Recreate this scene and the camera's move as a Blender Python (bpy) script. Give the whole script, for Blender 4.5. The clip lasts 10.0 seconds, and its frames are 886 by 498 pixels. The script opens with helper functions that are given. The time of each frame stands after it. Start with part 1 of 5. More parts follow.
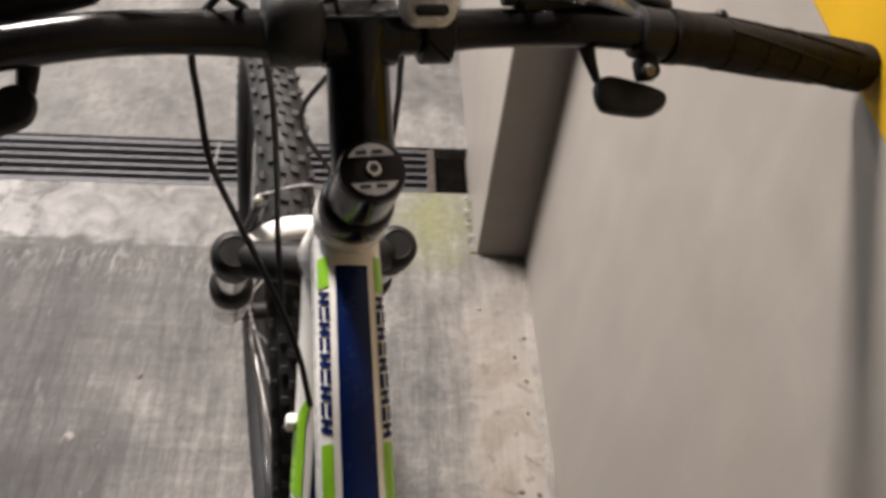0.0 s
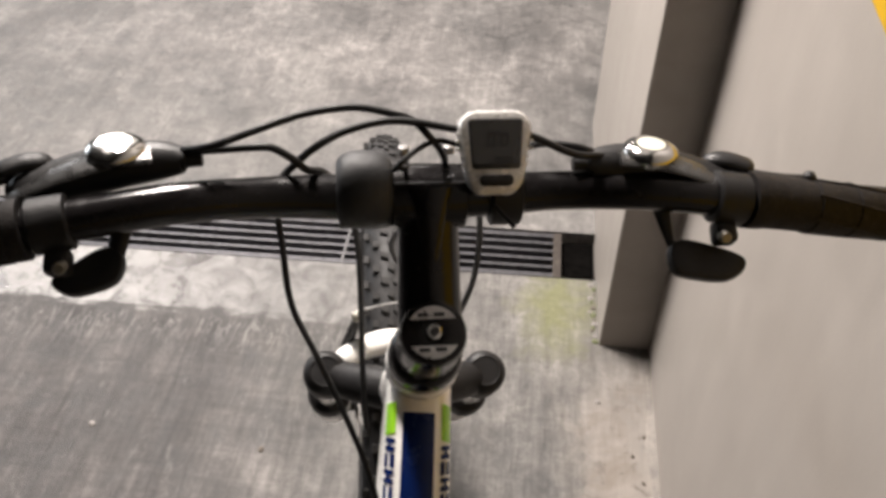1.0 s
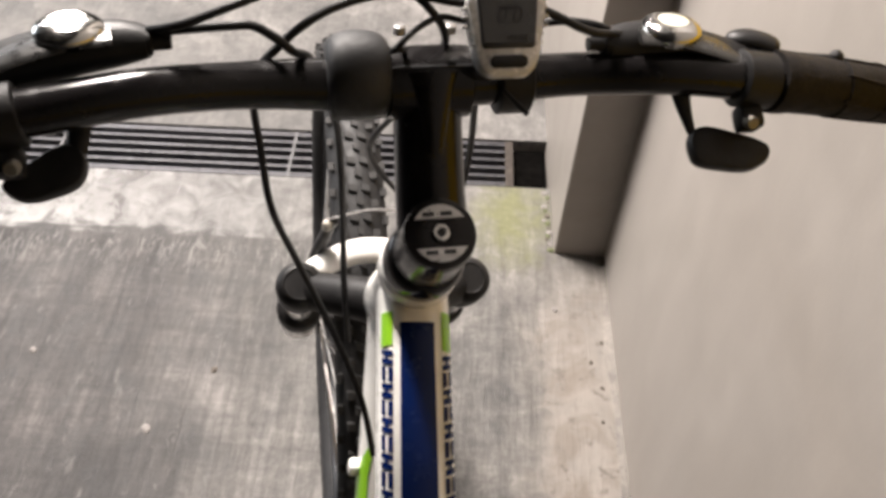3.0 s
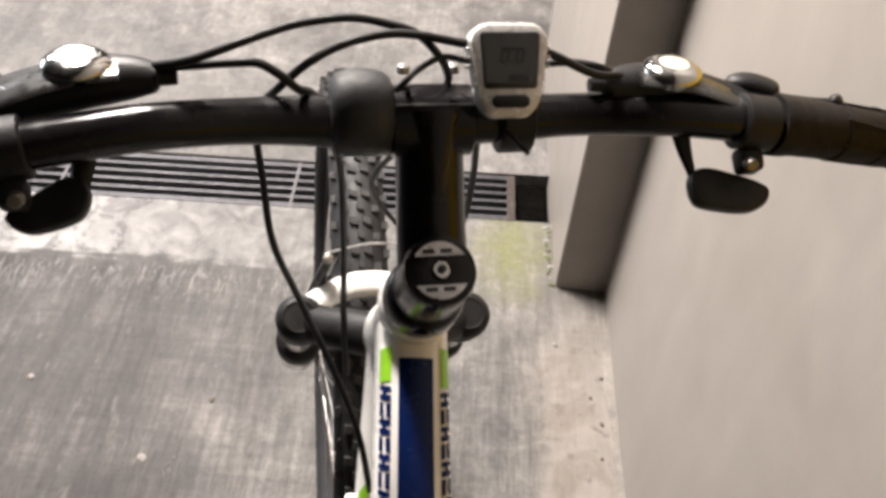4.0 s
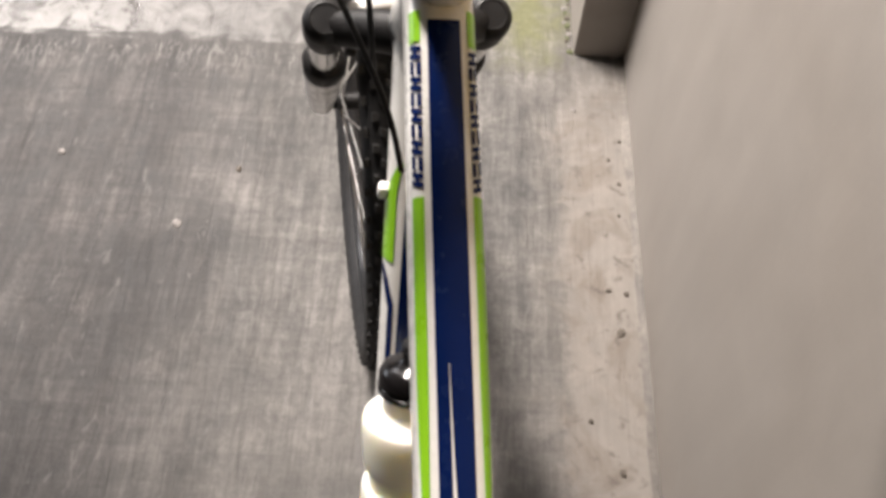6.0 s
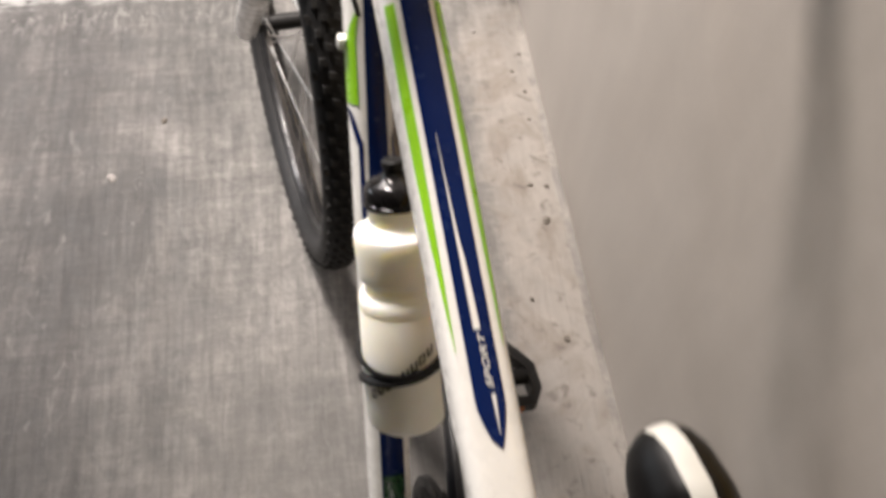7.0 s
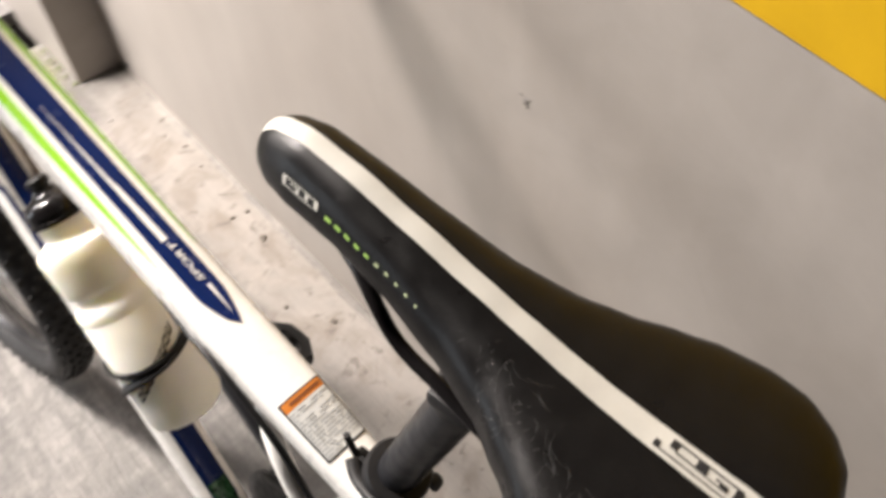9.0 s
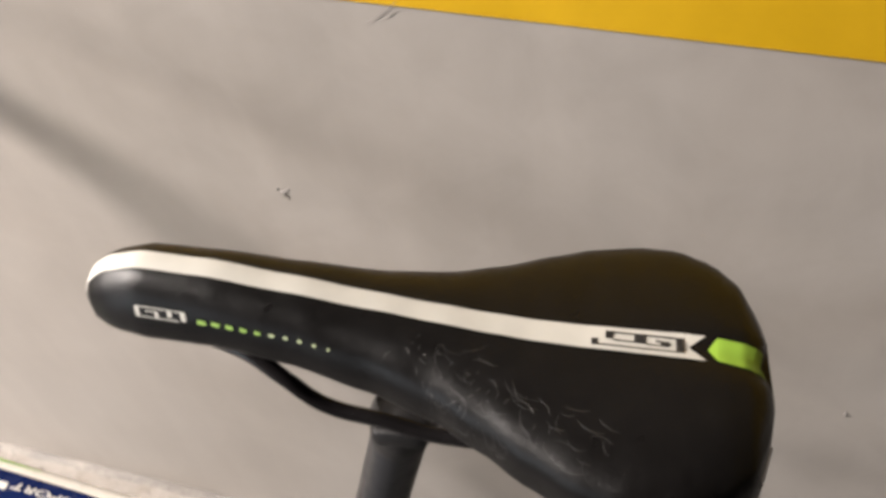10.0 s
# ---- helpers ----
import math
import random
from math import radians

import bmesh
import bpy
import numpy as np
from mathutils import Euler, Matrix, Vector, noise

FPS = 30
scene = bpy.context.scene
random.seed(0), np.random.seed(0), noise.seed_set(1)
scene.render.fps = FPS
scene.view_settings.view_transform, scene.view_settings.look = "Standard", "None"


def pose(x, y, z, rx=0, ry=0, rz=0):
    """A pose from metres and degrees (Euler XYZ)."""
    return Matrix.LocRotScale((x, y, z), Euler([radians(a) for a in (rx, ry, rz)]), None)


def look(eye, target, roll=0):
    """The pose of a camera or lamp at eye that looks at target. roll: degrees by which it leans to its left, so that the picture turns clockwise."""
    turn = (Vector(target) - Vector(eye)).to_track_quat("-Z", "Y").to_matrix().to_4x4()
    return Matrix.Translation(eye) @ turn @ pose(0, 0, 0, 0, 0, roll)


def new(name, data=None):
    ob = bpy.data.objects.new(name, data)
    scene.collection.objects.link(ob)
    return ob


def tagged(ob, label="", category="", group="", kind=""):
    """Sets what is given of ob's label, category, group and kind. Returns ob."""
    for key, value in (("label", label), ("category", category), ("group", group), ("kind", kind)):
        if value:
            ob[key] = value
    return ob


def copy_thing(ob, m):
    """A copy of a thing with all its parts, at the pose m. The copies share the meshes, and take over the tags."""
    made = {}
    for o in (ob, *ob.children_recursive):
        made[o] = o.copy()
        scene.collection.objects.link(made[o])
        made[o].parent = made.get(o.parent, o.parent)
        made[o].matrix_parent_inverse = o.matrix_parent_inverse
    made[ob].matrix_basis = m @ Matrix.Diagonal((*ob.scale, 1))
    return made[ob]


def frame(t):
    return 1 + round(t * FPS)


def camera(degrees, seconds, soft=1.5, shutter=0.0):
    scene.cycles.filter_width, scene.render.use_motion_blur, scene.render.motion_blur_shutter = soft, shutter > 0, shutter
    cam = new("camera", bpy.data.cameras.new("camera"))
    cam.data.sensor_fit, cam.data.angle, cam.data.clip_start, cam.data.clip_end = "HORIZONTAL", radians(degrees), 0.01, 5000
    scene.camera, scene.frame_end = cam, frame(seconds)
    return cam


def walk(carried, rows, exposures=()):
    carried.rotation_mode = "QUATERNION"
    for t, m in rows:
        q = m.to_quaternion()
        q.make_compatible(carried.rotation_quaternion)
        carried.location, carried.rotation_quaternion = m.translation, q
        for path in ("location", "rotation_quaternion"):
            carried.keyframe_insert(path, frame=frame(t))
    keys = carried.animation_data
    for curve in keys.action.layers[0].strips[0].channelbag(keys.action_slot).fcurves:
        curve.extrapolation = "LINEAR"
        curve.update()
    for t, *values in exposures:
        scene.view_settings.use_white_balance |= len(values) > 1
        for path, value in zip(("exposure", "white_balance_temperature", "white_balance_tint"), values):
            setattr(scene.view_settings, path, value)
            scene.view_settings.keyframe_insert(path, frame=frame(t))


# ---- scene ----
cam = camera(54.6, 10.0, soft=3.5, shutter=0.4)
PATH = [
    (0, (-0.342, -0.352, 1.312), (-0.155, 1.018, -0.132), 7.8),
    (0.2, (-0.3247, -0.3377, 1.3292), (-0.2447, 1.0091, -0.1472), 7.91),
    (0.5, (-0.311, -0.324, 1.347), (-0.418, 1.041, -0.111), 3.8),
    (0.8, (-0.2978, -0.3106, 1.3593), (-0.4710, 1.1375, -0.0094), -0.81),
    (1, (-0.3, -0.312, 1.358), (-0.455, 1.14, -0.008), 0.4),
    (1.2, (-0.3075, -0.3214, 1.3578), (-0.4070, 1.1168, -0.0284), 3.28),
    (1.5, (-0.314, -0.32, 1.354), (-0.39, 1.092, -0.061), 4.2),
    (1.8, (-0.3159, -0.3219, 1.3553), (-0.4016, 1.0804, -0.0681), 4.00),
    (2, (-0.318, -0.317, 1.342), (-0.401, 1.035, -0.129), 3.9),
    (2.2, (-0.3235, -0.3143, 1.3378), (-0.4097, 1.0112, -0.1574), 2.83),
    (3.3, (-0.3396, -0.2845, 1.3140), (-0.3132, 1.0396, -0.1847), 4.08),
    (3.5, (-0.339, -0.284, 1.318), (-0.327, 1.076, -0.149), 4.2),
    (4, (-0.338, -0.289, 1.321), (-0.336, 1.089, -0.13), 4.3),
    (4.5, (-0.338, -0.29, 1.309), (-0.345, 0.993, -0.225), 3.6),
    (5, (-0.337, -0.303, 1.291), (-0.366, 0.866, -0.332), 2.3),
    (5.5, (-0.334, -0.333, 1.284), (-0.369, 0.759, -0.391), 1.7),
    (5.7, (-0.3354, -0.3509, 1.2783), (-0.3642, 0.7165, -0.4128), 1.88),
    (6.8, (-0.3795, -0.4948, 1.3078), (-0.2396, 0.5066, -0.4178), 4.36),
    (7, (-0.399, -0.544, 1.301), (-0.187, 0.459, -0.416), 5.1),
    (7.2, (-0.4156, -0.5860, 1.2932), (-0.1275, 0.4220, -0.4100), 6.36),
    (7.5, (-0.423, -0.637, 1.284), (-0.133, 0.406, -0.398), 1.9),
    (7.8, (-0.4067, -0.6634, 1.2700), (-0.0346, 0.3701, -0.4013), 2.74),
    (8, (-0.395, -0.683, 1.272), (0.011, 0.356, -0.389), 2.6),
    (8.3, (-0.3833, -0.7099, 1.2749), (0.0658, 0.3070, -0.3877), 1.72),
    (8.5, (-0.383, -0.721, 1.266), (0.193, 0.301, -0.354), 1.9),
    (8.7, (-0.3916, -0.7269, 1.2597), (0.2411, 0.2873, -0.3438), 0.93),
    (9, (-0.405, -0.72, 1.264), (0.348, 0.207, -0.341), -2.7),
    (9.3, (-0.4343, -0.7065, 1.2585), (0.5000, 0.0583, -0.3360), -7.36),
    (9.5, (-0.449, -0.702, 1.258), (0.616, -0.044, -0.302), -7.7),
    (9.7, (-0.4622, -0.6987, 1.2576), (0.6922, -0.1077, -0.2649), -8.05),
    (10, (-0.467, -0.703, 1.246), (0.768, -0.13, -0.219), -11.2),
]
walk(cam, [(t, look(eye, target, roll)) for t, eye, target, roll in PATH],
     exposures=[(0.0, 0.74), (1.0, 0.84), (1.5, 1.13), (2.0, 0.93), (3.5, 1.12), (4.5, 1.12), (5.0, 1.16), (5.5, 0.95), (7.0, 1.05), (7.5, 1.09), (8.5, 1.44), (9.5, 1.74), (10.0, 1.6)])

# ---- light ----
world = bpy.data.worlds.new("world")
scene.world = world
world.use_nodes = True
world.node_tree.nodes["Background"].inputs[0].default_value = (0.9, 0.95, 1.0, 1)
world.node_tree.nodes["Background"].inputs[1].default_value = 0.05


def area_lamp(name, eye, target, sx, sy, watts, colour):
    d = bpy.data.lights.new(name, "AREA")
    d.shape, d.size, d.size_y, d.energy, d.color = "RECTANGLE", sx, sy, watts, colour
    ob = new(name, d)
    ob.matrix_world = look(eye, target)
    return ob


WARM = (1.0, 0.91, 0.848)
COOL = (0.97, 0.95, 0.97)
# out of view: first three suit shadows and glare, last two are added fill
LAMPS = [(-1.0, 1.42, 120, WARM), (-1.9, 3.3, 68, WARM), (-3.0, 4.0, 45, COOL), (-1.1, 5.8, 15, WARM), (-5.2, 4.9, 40, COOL)]      # x, y, watts, colour
CEIL = 2.75
for lx, ly, watts, tone in LAMPS:
    area_lamp("unseen_tube_light", (lx, ly, CEIL - 0.09), (lx, ly, 0), 0.2, 0.6, watts, tone)
# cool fill light, entering by an assumed, unseen gateway in the far wall
GATE_Y0, GATE_Y1, GATE_H = 4.5, 10.0, 2.4
area_lamp("gateway_fill", (-11.95, (GATE_Y0 + GATE_Y1) / 2, GATE_H / 2 + 0.05), (0, (GATE_Y0 + GATE_Y1) / 2, GATE_H / 2 + 0.05), GATE_Y1 - GATE_Y0, GATE_H - 0.1, 170, (0.86, 0.93, 1.0))


# ---- materials ----
def node(nt, kind, **inputs):
    n = nt.nodes.new(kind)
    for k, v in inputs.items():
        n.inputs[k.replace("_", " ")].default_value = v
    return n


def ramp(nt, src, stops):
    r = nt.nodes.new("ShaderNodeValToRGB")
    e = r.color_ramp.elements
    while len(e) < len(stops):
        e.new(0.5)
    for el, (p, c) in zip(e, stops):
        el.position = p
        el.color = (*c, 1) if len(c) == 3 else c
    nt.links.new(src, r.inputs[0])
    return r.outputs[0]


def grey(v):
    return (v, v, v)


def coords(nt, scale=(1, 1, 1)):
    tc = nt.nodes.new("ShaderNodeTexCoord")
    mp = nt.nodes.new("ShaderNodeMapping")
    mp.inputs["Scale"].default_value = scale
    nt.links.new(tc.outputs["Object"], mp.inputs["Vector"])
    return mp.outputs[0]


def noise_tex(nt, vec, scale, detail=4, rough=0.55, dist=0.0):
    n = node(nt, "ShaderNodeTexNoise", Scale=scale, Detail=detail, Roughness=rough, Distortion=dist)
    nt.links.new(vec, n.inputs["Vector"])
    return n.outputs[0]


def mixc(nt, fac, a, b, kind="MIX"):
    m = nt.nodes.new("ShaderNodeMix")
    m.data_type, m.blend_type = "RGBA", kind
    for sock, v in ((m.inputs[0], fac), (m.inputs[6], a), (m.inputs[7], b)):
        if isinstance(v, tuple):
            sock.default_value = (*v, 1)
        elif isinstance(v, (int, float)):
            sock.default_value = v
        else:
            nt.links.new(v, sock)
    return m.outputs[2]


def calc(nt, op, a, b=0.0, c=None):
    m = nt.nodes.new("ShaderNodeMath")
    m.operation = op
    for k, v in enumerate((a, b) if c is None else (a, b, c)):
        if isinstance(v, (int, float)):
            m.inputs[k].default_value = v
        else:
            nt.links.new(v, m.inputs[k])
    return m.outputs[0]


def bump(nt, height, strength, dist, shader):
    b = node(nt, "ShaderNodeBump", Strength=strength, Distance=dist)
    nt.links.new(height, b.inputs["Height"])
    nt.links.new(b.outputs[0], shader.inputs["Normal"])


def blank(name):
    m = bpy.data.materials.new(name)
    m.use_nodes = True
    return m, m.node_tree, m.node_tree.nodes["Principled BSDF"]


def plain(name, colour, rough=0.5, metal=0.0, vary=0.15, scale=40, relief=0.0, rscale=300, coat=0.0, dust=0.0, spec=0.5):
    """A painted, rubber, metal or plastic surface with slight uneven colour, uneven gloss, fine relief and dust."""
    m, nt, sh = blank(name)
    v = coords(nt)
    big = noise_tex(nt, v, scale, 5)
    dark = tuple(c * (1 - vary) for c in colour)
    lite = tuple(min(1, c * (1 + vary)) for c in colour)
    col = ramp(nt, big, [(0.3, dark), (0.7, lite)])
    if dust:
        fine = noise_tex(nt, v, scale * 6, 6, 0.7)
        spots = ramp(nt, fine, [(0.52, grey(0)), (0.75, grey(dust))])
        col = mixc(nt, spots, col, (0.32, 0.29, 0.26))
    nt.links.new(col, sh.inputs["Base Color"])
    rr = noise_tex(nt, v, scale * 3, 4)
    nt.links.new(ramp(nt, rr, [(0.3, grey(max(0.03, rough - 0.08))), (0.7, grey(min(1, rough + 0.1)))]), sh.inputs["Roughness"])
    sh.inputs["Metallic"].default_value = metal
    sh.inputs["Specular IOR Level"].default_value = spec
    sh.inputs["Coat Weight"].default_value = coat
    sh.inputs["Coat Roughness"].default_value = 0.12
    if relief:
        bump(nt, noise_tex(nt, v, rscale, 3), relief, 0.001, sh)
    return m


def concrete(name, base, lite, dark, streak=1.0, patches=True):
    """Broom-finished concrete: fine lines along y, blotches, pits, and by the wall a pale gritty strip and a mossy corner."""
    m, nt, sh = blank(name)
    v = coords(nt)
    lines = noise_tex(nt, coords(nt, (135, 11, 1)), 1.0, 6, 0.7, 0.9)
    lines2 = noise_tex(nt, coords(nt, (34, 3.6, 1)), 1.0, 5, 0.65, 1.2)
    wide = noise_tex(nt, v, 1.7, 5, 0.6, 0.9)
    mottle = noise_tex(nt, v, 44, 5, 0.6, 1.4)
    across = noise_tex(nt, coords(nt, (4, 70, 1)), 1.0, 4, 0.6, 0.8)
    blot = noise_tex(nt, v, 3.2, 6, 0.6, 0.5)
    blot2 = noise_tex(nt, v, 17, 6, 0.65, 0.8)
    grit = noise_tex(nt, v, 240, 3, 0.7)
    col = ramp(nt, blot, [(0.28, dark), (0.5, base), (0.72, lite)])
    col = mixc(nt, 0.5 * streak, col, ramp(nt, lines, [(0.3, grey(0.2)), (0.5, grey(0.5)), (0.72, grey(0.8))]), "OVERLAY")
    col = mixc(nt, 0.5 * streak, col, ramp(nt, lines2, [(0.3, grey(0.28)), (0.7, grey(0.72))]), "OVERLAY")
    bands = noise_tex(nt, coords(nt, (26, 2.2, 1)), 1.0, 4, 0.6, 1.0)
    col = mixc(nt, 0.6 * streak, col, ramp(nt, bands, [(0.32, grey(0.25)), (0.68, grey(0.72))]), "OVERLAY")
    col = mixc(nt, 0.5 * streak, col, ramp(nt, across, [(0.3, grey(0.34)), (0.7, grey(0.66))]), "OVERLAY")
    col = mixc(nt, 0.85, col, ramp(nt, blot2, [(0.3, grey(0.24)), (0.7, grey(0.70))]), "OVERLAY")
    col = mixc(nt, 0.75, col, ramp(nt, wide, [(0.34, grey(0.30)), (0.64, grey(0.66))]), "OVERLAY")
    col = mixc(nt, 0.4, col, ramp(nt, mottle, [(0.32, grey(0.22)), (0.5, grey(0.5)), (0.68, grey(0.78))]), "OVERLAY")
    col = mixc(nt, 0.35, col, ramp(nt, grit, [(0.3, grey(0.3)), (0.7, grey(0.7))]), "OVERLAY")
    if patches:
        sep = nt.nodes.new("ShaderNodeSeparateXYZ")
        nt.links.new(v, sep.inputs[0])
        x, y = sep.outputs[0], sep.outputs[1]
        wob = calc(nt, "ADD", calc(nt, "MULTIPLY_ADD", blot2, 0.12, -0.06), calc(nt, "MULTIPLY_ADD", wide, 0.2, -0.1))
        edge = calc(nt, "ADD", x, wob)
        strip = calc(nt, "MULTIPLY", ramp(nt, calc(nt, "ADD", edge, 1.0), [(0.78, grey(0)), (0.92, grey(1))]),
                     ramp(nt, calc(nt, "ADD", calc(nt, "MULTIPLY", y, -0.25), 0.5), [(0.235, grey(0)), (0.33, grey(1))]))
        crisp = calc(nt, "ADD", x, calc(nt, "ADD", calc(nt, "MULTIPLY_ADD", blot2, 0.05, -0.025), calc(nt, "MULTIPLY_ADD", mottle, 0.03, -0.015)))
        crisp = calc(nt, "MULTIPLY", ramp(nt, calc(nt, "ADD", crisp, 1.0), [(0.855, grey(0)), (0.878, grey(1))]),
                     ramp(nt, calc(nt, "ADD", calc(nt, "MULTIPLY", y, -0.25), 0.5), [(0.29, grey(0)), (0.36, grey(1))]))
        strip = calc(nt, "ADD", calc(nt, "MULTIPLY", strip, 0.5), calc(nt, "MULTIPLY", crisp, 0.5))
        col = mixc(nt, calc(nt, "MULTIPLY", strip, 0.85), col, mixc(nt, blot2, (0.165, 0.148, 0.13), (0.285, 0.255, 0.226)))
        # floor colour turns darker and bluer away from the wall, with a ragged edge
        outward = ramp(nt, calc(nt, "ADD", calc(nt, "ADD", calc(nt, "MULTIPLY", x, -0.5), calc(nt, "MULTIPLY", wide, 0.34)), calc(nt, "MULTIPLY", mottle, 0.06)), [(0.46, grey(0)), (0.66, grey(1))])
        col = mixc(nt, calc(nt, "MULTIPLY", outward, 0.9), col, mixc(nt, 1.0, col, (0.37, 0.36, 0.375), "MULTIPLY"))
        # colour lifted round the bicycle to offset the deep shade there
        paler = calc(nt, "MULTIPLY", ramp(nt, calc(nt, "ADD", edge, 1.0), [(0.22, grey(0)), (0.42, grey(1))]),
                     ramp(nt, calc(nt, "ADD", calc(nt, "MULTIPLY", y, -0.25), calc(nt, "MULTIPLY_ADD", wide, 0.1, 0.45)), [(0.44, grey(0)), (0.54, grey(1))]))
        col = mixc(nt, calc(nt, "MULTIPLY", paler, 0.28), col, (0.19, 0.178, 0.166))
        # worn damp band before the drain, smoother; lamp glare painted pale away from the wall
        yy = calc(nt, "ADD", calc(nt, "ADD", y, calc(nt, "MULTIPLY", blot2, 0.06)), calc(nt, "MULTIPLY", across, 0.05))
        band = calc(nt, "MULTIPLY", ramp(nt, calc(nt, "ADD", calc(nt, "MULTIPLY", yy, 0.5), 0.0), [(0.464, grey(0)), (0.472, grey(1))]),
                    ramp(nt, calc(nt, "ADD", calc(nt, "MULTIPLY", x, -0.5), 0.0), [(0.20, grey(0.04)), (0.55, grey(1))]))
        col = mixc(nt, calc(nt, "MULTIPLY", band, 0.8), col, mixc(nt, ramp(nt, blot2, [(0.36, grey(0)), (0.64, grey(1))]), (0.085, 0.080, 0.076), (0.29, 0.285, 0.28)))
        # the band ends at a thin lip, with short trowel strokes before it
        lip = ramp(nt, calc(nt, "MULTIPLY", yy, 0.5), [(0.459, grey(0)), (0.4635, grey(1)), (0.467, grey(0))])
        off_wall = ramp(nt, calc(nt, "MULTIPLY", x, -0.5), [(0.20, grey(0)), (0.30, grey(1))])
        col = mixc(nt, calc(nt, "MULTIPLY", calc(nt, "MULTIPLY", lip, off_wall), 0.6), col, (0.045, 0.042, 0.04))
        stroke = ramp(nt, noise_tex(nt, coords(nt, (70, 16, 1)), 1.0, 4, 0.55, 1.8), [(0.53, grey(0)), (0.62, grey(1))])
        near = ramp(nt, calc(nt, "MULTIPLY", yy, 0.5), [(0.405, grey(0)), (0.448, grey(1)), (0.461, grey(0.2)), (0.465, grey(0))])
        col = mixc(nt, calc(nt, "MULTIPLY", calc(nt, "MULTIPLY", stroke, near), calc(nt, "MULTIPLY", off_wall, 0.6)), col, (0.19, 0.18, 0.172))
        # pale trowel flecks scattered over the floor
        fleck = ramp(nt, noise_tex(nt, coords(nt, (44, 15, 1)), 1.0, 3, 0.5, 1.6), [(0.63, grey(0)), (0.69, grey(1))])
        col = mixc(nt, calc(nt, "MULTIPLY", calc(nt, "MULTIPLY", fleck, wide), 0.55), col, (0.17, 0.163, 0.155))
        # brownish stains on the strip
        stain = ramp(nt, noise_tex(nt, v, 9, 6, 0.62, 1.0), [(0.48, grey(0)), (0.62, grey(1))])
        col = mixc(nt, calc(nt, "MULTIPLY", calc(nt, "MULTIPLY", stain, strip), 0.6), col, (0.115, 0.092, 0.072))
        # dark grit on the strip
        specks = ramp(nt, noise_tex(nt, v, 34, 5, 0.6, 0.5), [(0.57, grey(0)), (0.66, grey(1))])
        col = mixc(nt, calc(nt, "MULTIPLY", specks, calc(nt, "MULTIPLY", strip, 0.7)), col, (0.08, 0.065, 0.055))
        # moss in the corner by the drain
        dx = calc(nt, "MULTIPLY", calc(nt, "ADD", x, 0.19), 5.2)
        dy = calc(nt, "MULTIPLY", calc(nt, "ADD", y, -0.98), 3.0)
        rad = calc(nt, "SQRT", calc(nt, "ADD", calc(nt, "MULTIPLY", dx, dx), calc(nt, "MULTIPLY", dy, dy)))
        rad = calc(nt, "ADD", rad, calc(nt, "MULTIPLY", blot2, 0.9))
        moss = ramp(nt, rad, [(0.55, grey(0.9)), (1.0, grey(0))])
        col = mixc(nt, calc(nt, "MULTIPLY", moss, 0.92), col, mixc(nt, mottle, (0.07, 0.075, 0.02), (0.17, 0.168, 0.078)))
    nt.links.new(col, sh.inputs["Base Color"])
    gloss = ramp(nt, blot2, [(0.3, grey(0.5)), (0.7, grey(0.78))])
    if patches:
        gloss = mixc(nt, band, gloss, ramp(nt, blot2, [(0.35, grey(0.17)), (0.65, grey(0.40))]))
    nt.links.new(gloss, sh.inputs["Roughness"])
    h = calc(nt, "ADD", calc(nt, "MULTIPLY", lines, 0.9 * streak), calc(nt, "ADD", calc(nt, "MULTIPLY", grit, 0.35), calc(nt, "MULTIPLY", blot2, 0.6)))
    bump(nt, h, 0.8, 0.004, sh)
    return m


def wall_paint(name, base, stain):
    m, nt, sh = blank(name)
    v = coords(nt)
    big = noise_tex(nt, v, 1.6, 5, 0.55, 0.3)
    mid = noise_tex(nt, v, 14, 6, 0.6, 0.6)
    drip = noise_tex(nt, coords(nt, (20, 20, 1.2)), 1.0, 4, 0.5)
    col = ramp(nt, big, [(0.3, stain), (0.6, base)])
    col = mixc(nt, 0.24, col, ramp(nt, mid, [(0.3, grey(0.35)), (0.7, grey(0.62))]), "OVERLAY")
    col = mixc(nt, 0.13, col, ramp(nt, drip, [(0.3, grey(0.38)), (0.7, grey(0.6))]), "OVERLAY")
    specks = ramp(nt, noise_tex(nt, v, 38, 2, 0.5), [(0.75, grey(0)), (0.8, grey(0.6))])
    col = mixc(nt, specks, col, (0.3, 0.26, 0.22))
    nt.links.new(col, sh.inputs["Base Color"])
    nt.links.new(ramp(nt, mid, [(0.3, grey(0.42)), (0.7, grey(0.6))]), sh.inputs["Roughness"])
    sh.inputs["Specular IOR Level"].default_value = 0.2
    h = calc(nt, "ADD", calc(nt, "MULTIPLY", mid, 1.0), calc(nt, "MULTIPLY", noise_tex(nt, v, 160, 3), 0.25))
    bump(nt, h, 0.16, 0.003, sh)
    return m


def emitter(name, colour, power):
    m, nt, sh = blank(name)
    sh.inputs["Emission Color"].default_value = (*colour, 1)
    sh.inputs["Emission Strength"].default_value = power
    return m


